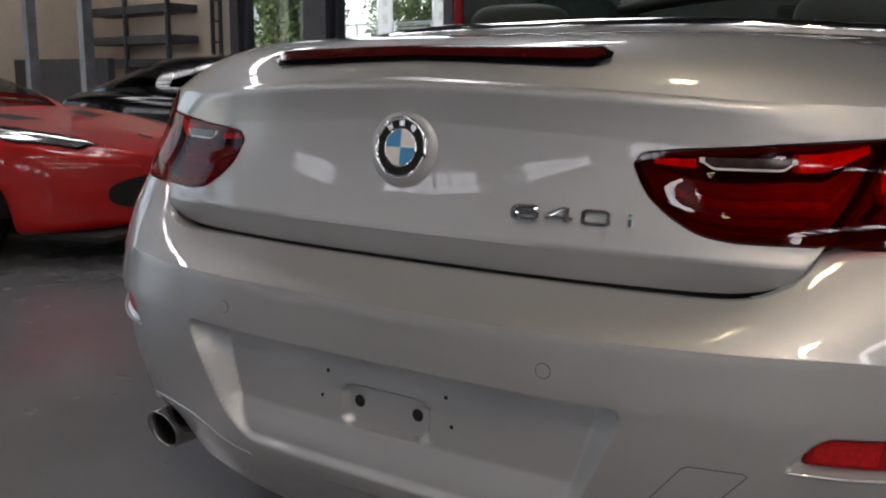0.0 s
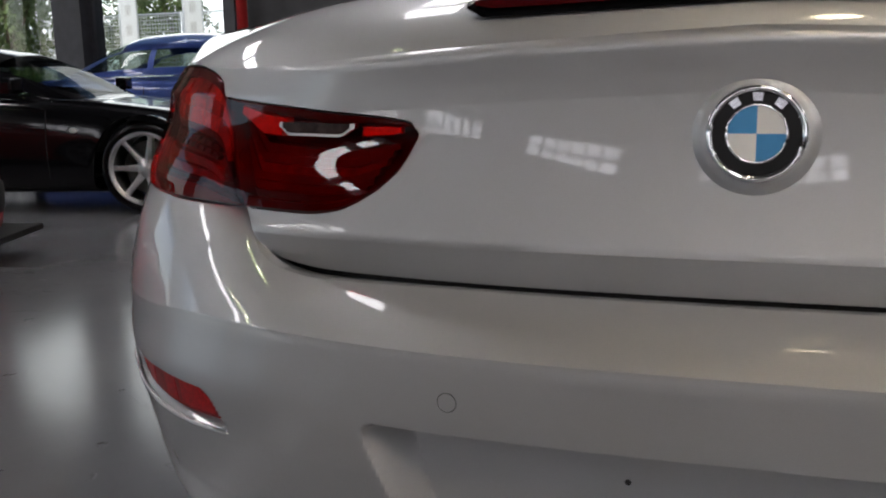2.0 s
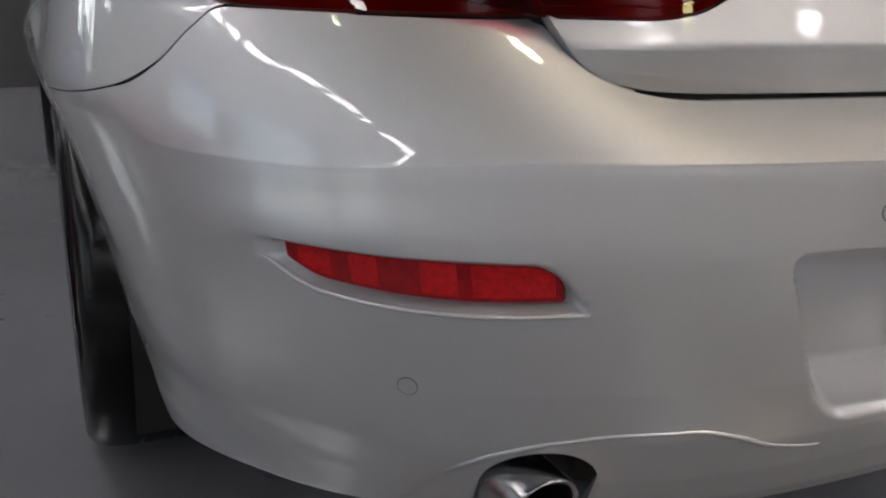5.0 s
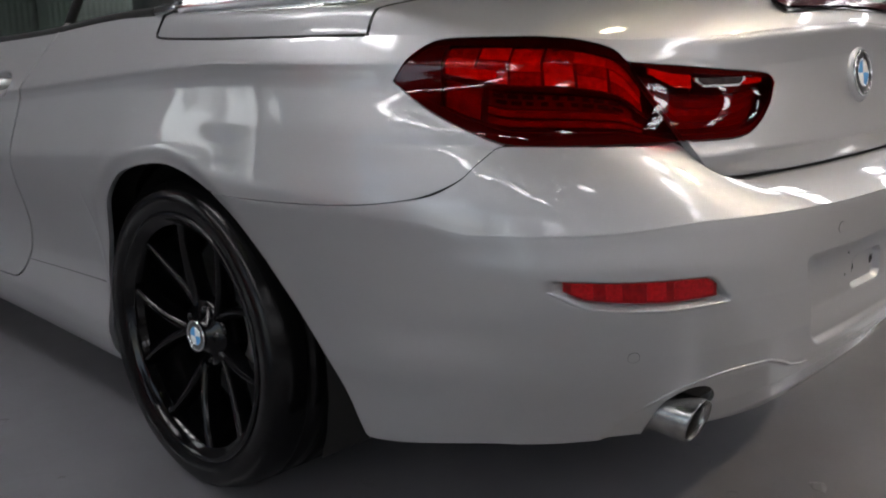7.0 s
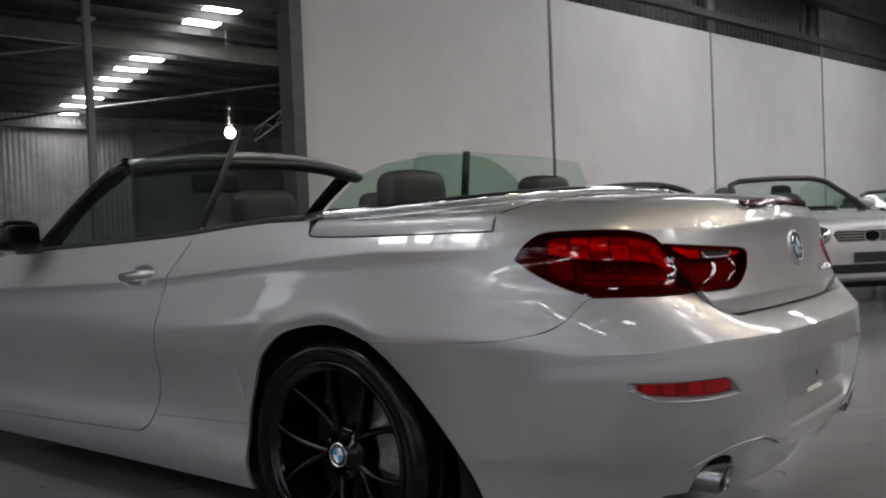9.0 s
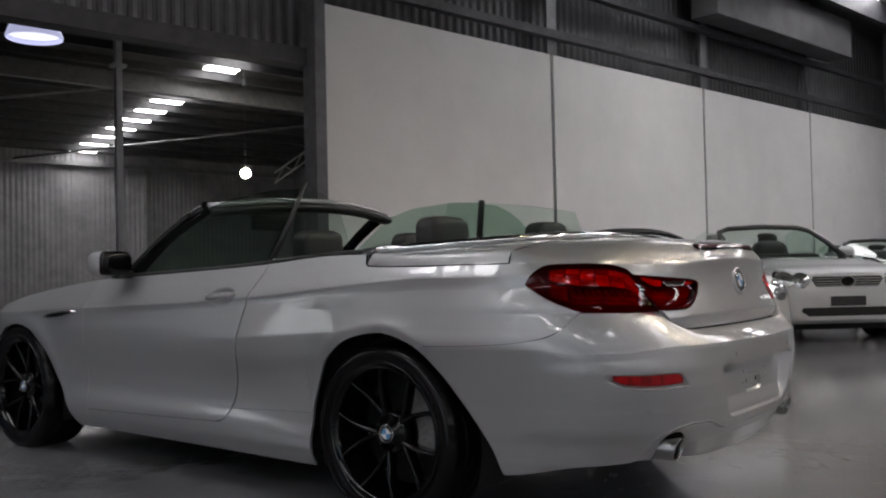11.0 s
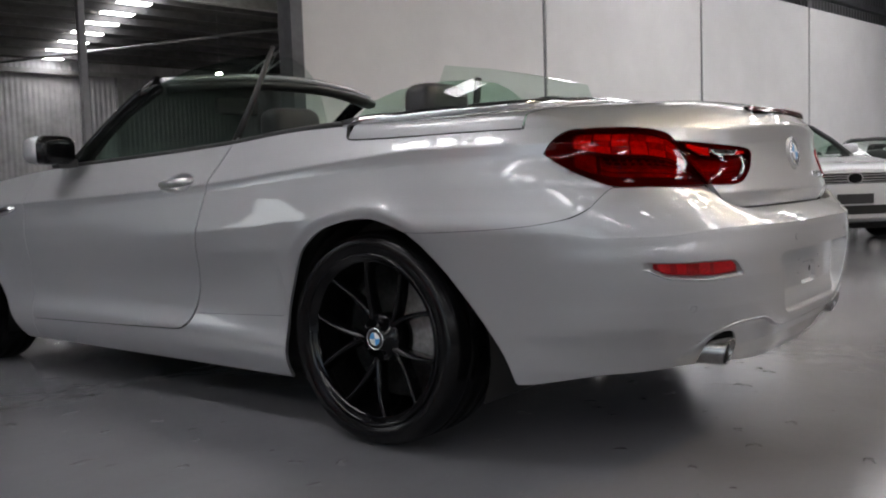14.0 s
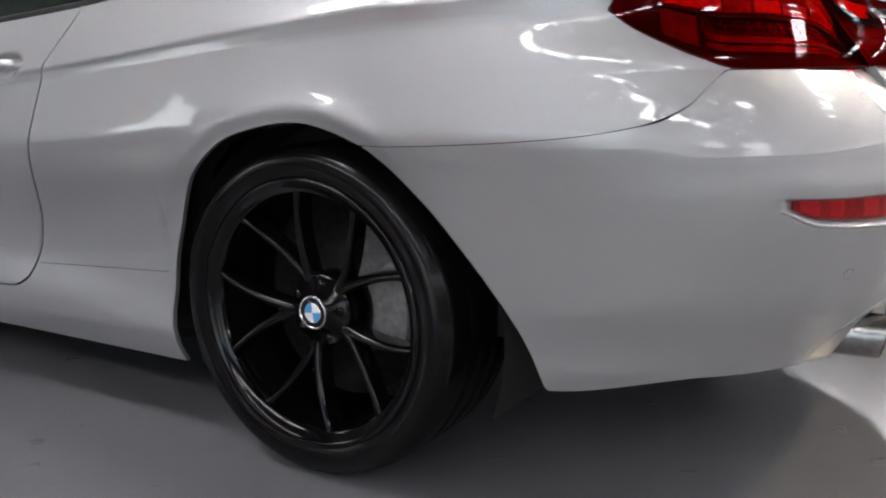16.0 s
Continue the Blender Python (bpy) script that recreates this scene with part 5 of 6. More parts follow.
rv = [B @ Vector((x, y, roof_z(y))) for x, y in ((-9, 0.3), (20, 0.3), (20, far + 0.3), (-9, far + 0.3))]
rv2 = [v + Vector((0, 0, 0.15)) for v in rv]
tagged(link("ceiling_far", rv + rv2, [(0, 1, 2, 3), (7, 6, 5, 4), (0, 4, 5, 1), (1, 5, 6, 2), (2, 6, 7, 3), (3, 7, 4, 0)], ROOF, None, False), "dark sheet metal roof of the far hall", "ceiling", "", "structure")
n_light = 0
for i in range(19):
    y = 0.75 + i * 0.953
    setting("purlin_%d" % (i + 1), [(-9, y, roof_z(y) - 0.22, 20, y + 0.07, roof_z(y) - 0.04)], DARK_STEEL, "dark roof purlin", "beam")
    if i in (4, 10):
        setting("rafter_far_%d" % (1 + i // 10), [(-9, y + 0.36, roof_z(y) - 0.62, 20, y + 0.54, roof_z(y) - 0.24)], GREY_STEEL, "deep grey steel rafter of the far hall", "beam")
        continue
    bm = bmesh.new()
    box(bm, 3.82, y + 0.24, 0, 4.62, y + 0.84, 0.02)
    for v in bm.verts:
        v.co.z += roof_z(v.co.y) - 0.05
        v.co = B @ v.co
    n_light += 1
    tagged(part("skylight_%d" % n_light, bm, SKYLIGHT), "bright translucent roof skylight", "skylight", "", "structure")
for i, (p, q) in enumerate((((-6.0, 18.6, 4.55), (2.5, 10.9, 5.35)), ((2.2, 18.6, 4.5), (9.5, 10.9, 5.3)), ((-3.0, 10.9, 5.3), (0.2, 6.3, 5.9)))):
    brace = tube("roof_brace", [B @ Vector(p), B @ Vector(q)], 0.035, GREY_STEEL)
    tagged(brace, "slim diagonal steel roof brace", "brace", "roof braces")
setting("girt_far", [(-8, far - 0.16, 4.42, 20, far - 0.004, 4.56)], GREY_STEEL, "grey steel rail along the far wall", "beam")
# Added strips stand in for the corners where the far wall steps back.
setting("pilaster_far", [(1.62, far - 0.14, 0, 1.86, far - 0.004, 4.42), (6.28, far - 0.2, 0, 6.44, far - 0.004, 4.42)], GREY_STEEL, "grey upright strip standing in for a corner of the far wall", "post")
setting("wall_far_side", [(12, 0.3, 0, 12.2, far, 7.5), (-9.2, 0.3, 0, -9, far, 7.5)], SHEET, "side wall of the far hall", "wall")
post = boxes("steel_post", [(0.14, 6.25, 0, 0.25, 6.36, roof_z(6.3)), (0.08, 6.19, 4.6, 0.31, 6.42, 4.66)], PALE_STEEL, None, "", 0.01, B)
tagged(post, "slim galvanised steel roof post", "post")
yb = empty("yellow_column", B)
tagged(yb, "steel column painted yellow at the foot, white above", "column")
boxes("column_foot", [(-3.92, 0.0, 0, -3.72, 0.22, 1.18)], YELLOW, yb, "yellow painted foot", 0.012)
boxes("painted_band", [(-3.915, 0.005, 1.183, -3.725, 0.215, 1.205)], mat("band_red", (0.45, 0.05, 0.03), 0.45, noise_scale=20, amount=0.3), yb, "thin red painted band", 0.004)
boxes("column_shaft", [(-3.91, 0.01, 1.18, -3.73, 0.21, 7)], WHITE_WALL, yb, "white painted shaft", 0.012)
# hanging lamp in the far hall
LAMP_GLOW = mat("lamp_glow", (1, 0.95, 0.8), 0.5, emit=(1.0, 0.93, 0.75), strength=260.0)
hl = empty("hanging_lamp", B @ pose(4.45, 9.4, 3.3))
tagged(hl, "bright bare lamp hanging in the far hall", "lamp")
bm = bmesh.new()
bmesh.ops.create_uvsphere(bm, u_segments=16, v_segments=10, radius=0.11)
part("bulb", bm, LAMP_GLOW, hl, "glowing bulb", True)
tube("lamp_cord", [(0, 0, 0.1), (0, 0, 2.6)], 0.003, GREY_STEEL, hl)

# main hall roof and closing walls
CEIL = 6.6
ceil_rows = []
sky_bars = [(-13.4, -20.4 + 6.6 * k, -12.65, -14.15 + 6.6 * k) for k in range(3)]
# Rows at 6.4 and 13.0 are unseen extras that fill light from the east.
sky_bars += [(x, -20.4 + 1.65 * k, x + 0.95, -19.1 + 1.65 * k) for x in (-7.2, -0.4, 6.4, 13.0) for k in range(12) if (x != -7.2 or k in (2, 9, 10, 11)) and (x != -0.4 or 1 <= k <= 5)]
cuts_x = sorted({-17, 40} | {v for r in sky_bars for v in (r[0], r[2])})
cuts_y = sorted({-22, 0.3} | {v for r in sky_bars for v in (r[1], r[3])})
for a, b in zip(cuts_x, cuts_x[1:]):
    for c, d in zip(cuts_y, cuts_y[1:]):
        if not any(r[0] < (a + b) / 2 < r[2] and r[1] < (c + d) / 2 < r[3] for r in sky_bars):
            ceil_rows.append((a, c, CEIL, b, d, CEIL + 0.1))
setting("ceiling", ceil_rows, ROOF, "dark sheet metal roof", "ceiling")
for i, r in enumerate(sky_bars):
    setting("roof_light_%d" % (i + 1), [(r[0] + 0.003, r[1] + 0.003, CEIL + 0.03, r[2] - 0.003, r[3] - 0.003, CEIL + 0.06)], ROOF_LIGHT, "bright translucent roof light", "skylight")
for j in range(8):
    setting("rafter_%d" % (j + 1), [(-17, -20 + 2.7 * j, CEIL - 0.45, 40, -19.85 + 2.7 * j, CEIL)], DARK_STEEL, "dark steel rafter", "beam")
WINDOWS = [(-16.4 + 5.2 * k, -13.3 + 5.2 * k) for k in range(6)]
south = [(-22, -22.2, 0, 40, -22, 3.8), (-22, -22.2, 4.85, 40, -22, 7)]
edges = [-22] + [v for w in WINDOWS for v in w] + [40]
south += [(edges[k], -22.2, 3.8, edges[k + 1], -22, 4.85) for k in range(0, len(edges), 2)]
setting("wall_south", south, GREY_WALL, "painted rear wall with high windows", "wall")
setting("wall_east", [(40, -22, 0, 40.2, 0.3, 7)], WHITE_WALL, "painted end wall", "wall")
# West openings and their area lamps are unseen, added to light the left side.
FILL_OPENINGS = ((-21.0, -15.2, 3.2), (-14.2, -8.4, 5.8), (-7.0, -3.6, 6.0))
setting("wall_west", [(-17.2, -22, 4.3, -17, -7.0, 7), (-17.2, -22, 0, -17, -21, 4.3), (-17.2, -15.2, 0, -17, -14.2, 4.3), (-17.2, -8.4, 0, -17, -7.0, 4.3)], GREY_WALL, "unseen painted end wall with openings added for fill light", "wall")
setting("wall_west_north", [(-17.2, -3.6, 0, -17, 0.3, 7), (-17.2, -7.0, 4.3, -17, -3.6, 7)], CREAM, "cream painted end wall", "wall")
for a, b, power in FILL_OPENINGS:
    d = new("doorway_light", bpy.data.lights.new("doorway_light", "AREA"))
    d.data.shape, d.data.size, d.data.size_y, d.data.energy, d.data.color = "RECTANGLE", 4.2, b - a - 0.1, power * (b - a), (1.0, 0.965, 0.985)
    d.matrix_world = B @ look((-17.1, (a + b) / 2, 2.15), (0, (a + b) / 2, 2.15))
for k, (a, b) in enumerate(WINDOWS):
    bars = [(a + (b - a) * q / 6 - 0.06, -22.12, 3.8, a + (b - a) * q / 6 + 0.06, -22.08, 4.85) for q in range(1, 6)]
    setting("window_%d" % (k + 1), bars + [(a, -22.13, 4.34, b, -22.07, 4.46)], FRAME, "dark glazing bars of a high window", "window")


def high_bay(x, y, z, colour, strength, radius=0.2, bulb=0.0):
    """A hanging lamp with a bell shade, some with a hot bulb under the reflector."""
    e = empty("high_bay_lamp", pose(x, y, z))
    tagged(e, "hanging high-bay lamp with round reflector shade", "lamp", "high-bay lamps")
    k = radius / 0.2
    lathe("shade", [(0.23 * k, 0.0), (0.22 * k, 0.06), (0.16 * k, 0.2), (0.07, 0.3), (0.06, 0.42), (0.0, 0.43)], SATIN, e, "", 32, "z")
    lathe("diffuser", [(0.0, 0.02), (radius, 0.02)], mat("bay_glow", (1, 1, 1), 0.5, emit=colour, strength=strength), e, "glowing lamp face", 32, "z")
    if bulb:
        lathe("bulb", [(0.0, -0.04), (0.03, -0.025), (0.035, 0.0), (0.03, 0.015)], mat("bulb_glow", (1, 1, 1), 0.5, emit=(1.0, 1.0, 0.85), strength=bulb), e, "bright bulb", 24, "z")
    tube("lamp_rod", [(0, 0, 0.42), (0, 0, CEIL - z)], 0.012, GREY_STEEL, e)


high_bay(0.68, -2.08, 5.4, (1.0, 0.80, 0.52), 46, 0.19, 90)
high_bay(-4.04, -1.76, 5.4, (0.80, 0.95, 0.42), 9, 0.11, 36)
high_bay(-7.44, -2.53, 5.4, (0.80, 0.95, 0.42), 9, 0.12, 36)
high_bay(3.2, -4.5, 5.2, (1.0, 0.78, 0.54), 350)
high_bay(2.4, -10.1, 5.4, (1.0, 0.95, 0.45), 10, 0.16)

e = empty("high_bay_lamp", pose(1.37, 7.16, 3.58))
tagged(e, "hanging high-bay lamp with bluish prismatic shade", "lamp", "high-bay lamps")
BLUISH = mat("prismatic_shade", (0.5, 0.5, 0.6), 0.3, emit=(0.66, 0.68, 1.0), strength=0.55)
lathe("shade", [(0.285, 0.0), (0.295, 0.02), (0.27, 0.09), (0.225, 0.19), (0.19, 0.215)], BLUISH, e, "bluish prismatic shade", 40, "z")
lathe("diffuser", [(0.0, 0.05), (0.262, 0.05)], mat("bay_face", (1, 1, 1), 0.5, emit=(0.75, 0.76, 1.0), strength=1.2), e, "glowing lamp face", 32, "z")
lathe("lamp_cap", [(0.19, 0.2), (0.12, 0.26), (0.11, 0.44), (0.0, 0.45)], DARK_STEEL, e, "", 24, "z")
tube("lamp_rod", [(0, 0, 0.44), (0, 0, 2.4)], 0.012, GREY_STEEL, e)
tr = empty("lattice_boom", B)
tagged(tr, "light steel lattice boom in the far hall", "truss")
for q in (0.0, 0.16):
    tube("boom_chord", [(1.25, 3.0, 2.36 + q), (3.6, 3.0, 3.9 + q)], 0.014, SATIN, tr)
for k in range(14):
    x = 1.25 + 2.35 * k / 14
    z = 2.36 + 1.54 * k / 14
    tube("boom_strut", [(x, 3.0, z + 0.16 * (k % 2)), (x + 2.35 / 14, 3.0, z + 0.11 + 0.16 * ((k + 1) % 2))], 0.008, SATIN, tr)
tube("boom_post", [(3.6, 3.0, 0), (3.6, 3.0, 4.06)], 0.05, GREY_STEEL, tr)

# window wall on the left of the front wall
setting("wall_north_west", [(-17, 0.0, 0, -13.25, 0.25, 3.55)], CREAM, "cream painted wall with shelving", "wall")
setting("window_pillar", [(-11.55, -0.05, 0, -11.1, 0.3, 3.55), (-13.25, -0.02, 0, -13.05, 0.27, 3.55), (-9.05, -0.05, 0, -8.9, 0.27, 3.55)], FRAME, "dark steel pillar between tall windows", "pillar")
setting("wall_north_mid", [(-8.9, 0.0, 0, -3.86, 0.25, 3.55)], ROOF, "dark grey sheeted wall", "wall")
setting("window_sill", [(-13.05, 0.05, 0.0, -11.55, 0.2, 0.12), (-11.1, 0.05, 0.0, -9.05, 0.2, 0.12)], FRAME, "dark window sill", "sill")
pipe = tube("red_pipe", [B @ Vector((-8.75, -0.12, 0)), B @ Vector((-8.75, -0.12, 5))], 0.06, RED_PAINT)
tagged(pipe, "red painted fire pipe running up the wall", "pipe")

# outside: pale overcast backdrop, trees, fence
HAZE = mat("pale_sky", (1, 1, 1), 1.0, emit=(1.0, 1.0, 1.0), strength=1.5)
tagged(link("backdrop", [B @ Vector(v) for v in ((-90, 60, -2), (40, 60, -2), (40, 60, 40), (-90, 60, 40))], [(0, 1, 2, 3)], HAZE, None, False), "bright overcast sky beyond the yard", "sky", "", "structure")
PALE = mat("pale_concrete", (0.55, 0.54, 0.52), 0.8, noise_scale=2, amount=0.1)
WIRE = mat("galvanised_wire", (0.6, 0.62, 0.62), 0.4, 0.6)


def tree(x, y, h, r, seed):
    rnd = random.Random(seed)
    e = empty("tree", B @ pose(x, y, -0.25))
    tagged(e, "green tree in the yard outside the windows", "tree", "trees in the yard")
    tube("trunk", [(0, 0, 0), (0.05, 0.02, h * 0.4), (0.1, -0.05, h * 0.8)], [0.14, 0.1, 0.04], mat("bark", (0.12, 0.08, 0.05), 0.9, noise_scale=8, amount=0.4), e)
    for k in range(5):
        a = k * 1.3
        tube("limb", [(0.05, 0, h * (0.3 + 0.08 * k)), (r * 0.6 * math.cos(a), r * 0.6 * math.sin(a), h * (0.5 + 0.08 * k))], [0.05, 0.02], e.children[0].data.materials[0], e, "", 6)
    verts, faces = [], []
    for k in range(5200):
        a, u = rnd.uniform(0, 6.283), rnd.random()
        zz = h * (0.12 + 0.88 * rnd.random())
        rr = r * (0.25 + 0.75 * math.sqrt(u)) * (1.1 - 0.7 * abs(zz / h - 0.45)) * (0.75 + 0.35 * math.sin(3 * a + 9 * zz / h))
        c = Vector((rr * math.cos(a), rr * math.sin(a), zz))
        d1 = Vector((rnd.uniform(-1, 1), rnd.uniform(-1, 1), rnd.uniform(-1, 1))).normalized() * rnd.uniform(0.05, 0.12)
        d2 = d1.cross(Vector((rnd.uniform(-1, 1), rnd.uniform(-1, 1), 0.3))).normalized() * 0.06
        i = len(verts)
        verts += [c - d1, c + d2, c + d1, c - d2]
        faces.append((i, i + 1, i + 2, i + 3))
    link("crown", verts, faces, GREEN, e, False, "loose green foliage")


tree(-23.3, 9.0, 5.5, 1.15, 1)
tree(-26.8, 12.5, 6.0, 1.5, 2)
tree(-27.5, 20.0, 4.6, 1.8, 3)
tree(-31.5, 22.0, 4.9, 2.0, 4)
tree(-23.0, 22.0, 4.4, 1.8, 5)
fence = empty("wire_fence", B)
tagged(fence, "galvanised wire mesh fence across the yard", "fence")
for i in range(19):
    tube("fence_post", [(-32 + 1.6 * i, 11.0, -0.25), (-32 + 1.6 * i, 11.0, 2.65)], 0.035, WIRE, fence, "", 6)
tube("fence_rail", [(-32, 11, 2.62), (-3, 11, 2.62)], 0.025, WIRE, fence, "", 6)
tube("fence_rail", [(-32, 11, 0.1), (-3, 11, 0.1)], 0.025, WIRE, fence, "", 6)
verts, faces = [], []
for i in range(290):
    x = -32 + 0.1 * i
    k = len(verts)
    verts += [(x, 11, 0.0), (x + 0.022, 11, 0.0), (x + 0.022, 11, 2.62), (x, 11, 2.62)]
    faces.append((k, k + 1, k + 2, k + 3))
for j in range(26):
    k = len(verts)
    z = 0.1 * j + 0.05
    verts += [(-32, 10.99, z), (-3, 10.99, z), (-3, 10.99, z + 0.02), (-32, 10.99, z + 0.02)]
    faces.append((k, k + 1, k + 2, k + 3))
tagged(link("mesh_infill", verts, faces, WIRE, fence, False), kind="stuff")
for x, c in ((-19.6, 0), (-17.9, 1), (-16.1, 0)):
    fb = empty("banner", B @ pose(x, 7.5, -0.25))
    tagged(fb, "tall white feather banner on a pole outside", "banner", "banners in the yard")
    tube("pole", [(0, 0, 0), (0, 0, 3.8)], 0.02, WIRE, fb, "", 6)
    boxes("flag", [(0.03, -0.01, 0.9, 0.5, 0.01, 3.7)], BADGE_WHITE, fb, "white fabric with dark bars")
    boxes("print_bar", [(0.18, -0.016, 1.3 + 0.42 * k, 0.34, -0.011, 1.52 + 0.42 * k) for k in range(5)], PALE, fb)
# window frames and mullions
for i, (a, b) in enumerate(((-13.05, -11.55), (-11.1, -9.05))):
    w = setting("window_%d" % (i + 1), [(a, 0.08, 3.4, b, 0.16, 3.55), (a, 0.08, 0.12, b, 0.16, 0.2), (a, 0.08, 0.2, a + 0.06, 0.16, 3.4), (b - 0.06, 0.08, 0.2, b, 0.16, 3.4)], FRAME, "tall shopfront window in a dark frame", "window")
    p = boxes("pane", [(a + 0.06, 0.115, 0.2, b - 0.06, 0.125, 3.4)], CLEAR_LENS, w, "", 0, B)
    p.visible_shadow = False
# shelving against the cream wall
sh = empty("shelf_rack", B)
tagged(sh, "open shelf rack with dark boards against the wall", "shelf")
for x in (-16.4, -15.2, -14.0):
    boxes("rack_post", [(x, -0.62, 0, x + 0.06, -0.56, 2.3)], DARK_STEEL, sh)
for z in (1.15, 1.5, 1.95):
    boxes("shelf_board", [(-16.4, -0.6, z, -13.94, -0.1, z + 0.12)], DARK_STEEL, sh)
setting("partition", [(-16.9, -1.6, 0, -13.9, -1.5, 1.25)], FRAME, "low dark partition in front of the shelves", "partition")
for i, x in enumerate((-14.9, -13.3)):
    pp = boxes("steel_post", [(x, -2.3, 0, x + 0.14, -2.16, 6.2)], GREY_STEEL, None, "", 0.01, B)
    tagged(pp, "slim grey steel roof post", "post")
ld = empty("wall_ladder", B)
tagged(ld, "narrow dark ladder fixed to the wall", "ladder")
for x in (-13.62, -13.42):
    boxes("ladder_rail", [(x, -0.1, 0.4, x + 0.04, -0.05, 3.5)], FRAME, ld)
for k in range(10):
    boxes("rung", [(-13.6, -0.09, 0.6 + 0.3 * k, -13.4, -0.06, 0.63 + 0.3 * k)], FRAME, ld)

tagged(link("backdrop_south", [B @ Vector(v) for v in ((-30, -30, -2), (50, -30, -2), (50, -30, 14), (-30, -30, 14))], [(0, 1, 2, 3)], mat("pale_sky_south", (1, 1, 1), 1.0, emit=(0.985, 0.97, 1.03), strength=4.8), None, False), "bright overcast sky behind the high windows", "sky", "", "structure")

# ---------------- other cars ----------------
CAR_GLASS = glass("tinted_glass", (0.55, 0.62, 0.60), 0.02, 0.28)


def rounded(pts, k=3):
    """The polyline as a smooth curve through its points."""
    out = []
    for i in range(len(pts) - 1):
        p0, p1, p2, p3 = pts[max(0, i - 1)], pts[i], pts[i + 1], pts[min(len(pts) - 1, i + 2)]
        for j in range(k):
            t = j / k
            w = (-0.5 * t + t * t - 0.5 * t ** 3, 1 - 2.5 * t * t + 1.5 * t ** 3, 0.5 * t + 2 * t * t - 1.5 * t ** 3, -0.5 * t * t + 0.5 * t ** 3)
            out.append(tuple(sum(c * p[d] for c, p in zip(w, (p0, p1, p2, p3))) for d in (0, 1)))
    return out + [tuple(pts[-1])]


def canopy(e, skin, ridge, waist, half, screen, side, back, posts):
    """A smooth glasshouse. Curves along y: the roof's ridge and waist heights and the half width; then the spans of y that are glazed."""
    rz, wz, hw = curve(ridge), curve(waist), curve(half)
    y0, y1 = ridge[0][0], ridge[-1][0]
    ys, nv = span(y0, y1, 0.022), 56
    verts, lots = [], collections.defaultdict(list)
    for y in ys:
        for j in range(nv + 1):
            v = math.pi * j / nv
            c, q = math.cos(v), math.sin(v)
            verts.append(Vector((hw(y) * math.copysign(abs(c) ** 0.72, c) * (1 - 0.16 * q), y, wz(y) + (rz(y) - wz(y)) * q ** 0.82)))
    for i in range(len(ys) - 1):
        for j in range(nv):
            y, u = (ys[i] + ys[i + 1]) / 2, abs((j + 0.5) / nv * 2 - 1)
            rise = 1 - u
            kind = "shell"
            if u < 0.60 and screen[0] < y < screen[1]:
                kind = "windscreen"
            elif u < 0.52 and back[0] < y < back[1]:
                kind = "rear_window"
            elif 0.66 < u < 0.93 and side[0] + 1.1 * rise < y < side[1] - 0.9 * rise and all(abs(y - p) > 0.04 for p in posts):
                kind = "side_window"
            a = i * (nv + 1) + j
            lots[kind, *((j < nv / 2, sum(y > p for p in posts)) if kind == "side_window" else ())].append((a, a + 1, a + nv + 2, a + nv + 1))
    for (kind, *_), faces in lots.items():
        if faces:
            p = link(kind if kind != "shell" else "roof", verts, faces, skin if kind == "shell" else CAR_GLASS, e, True, "" if kind == "shell" else "tinted car window", True)
            p.visible_shadow = kind == "shell"


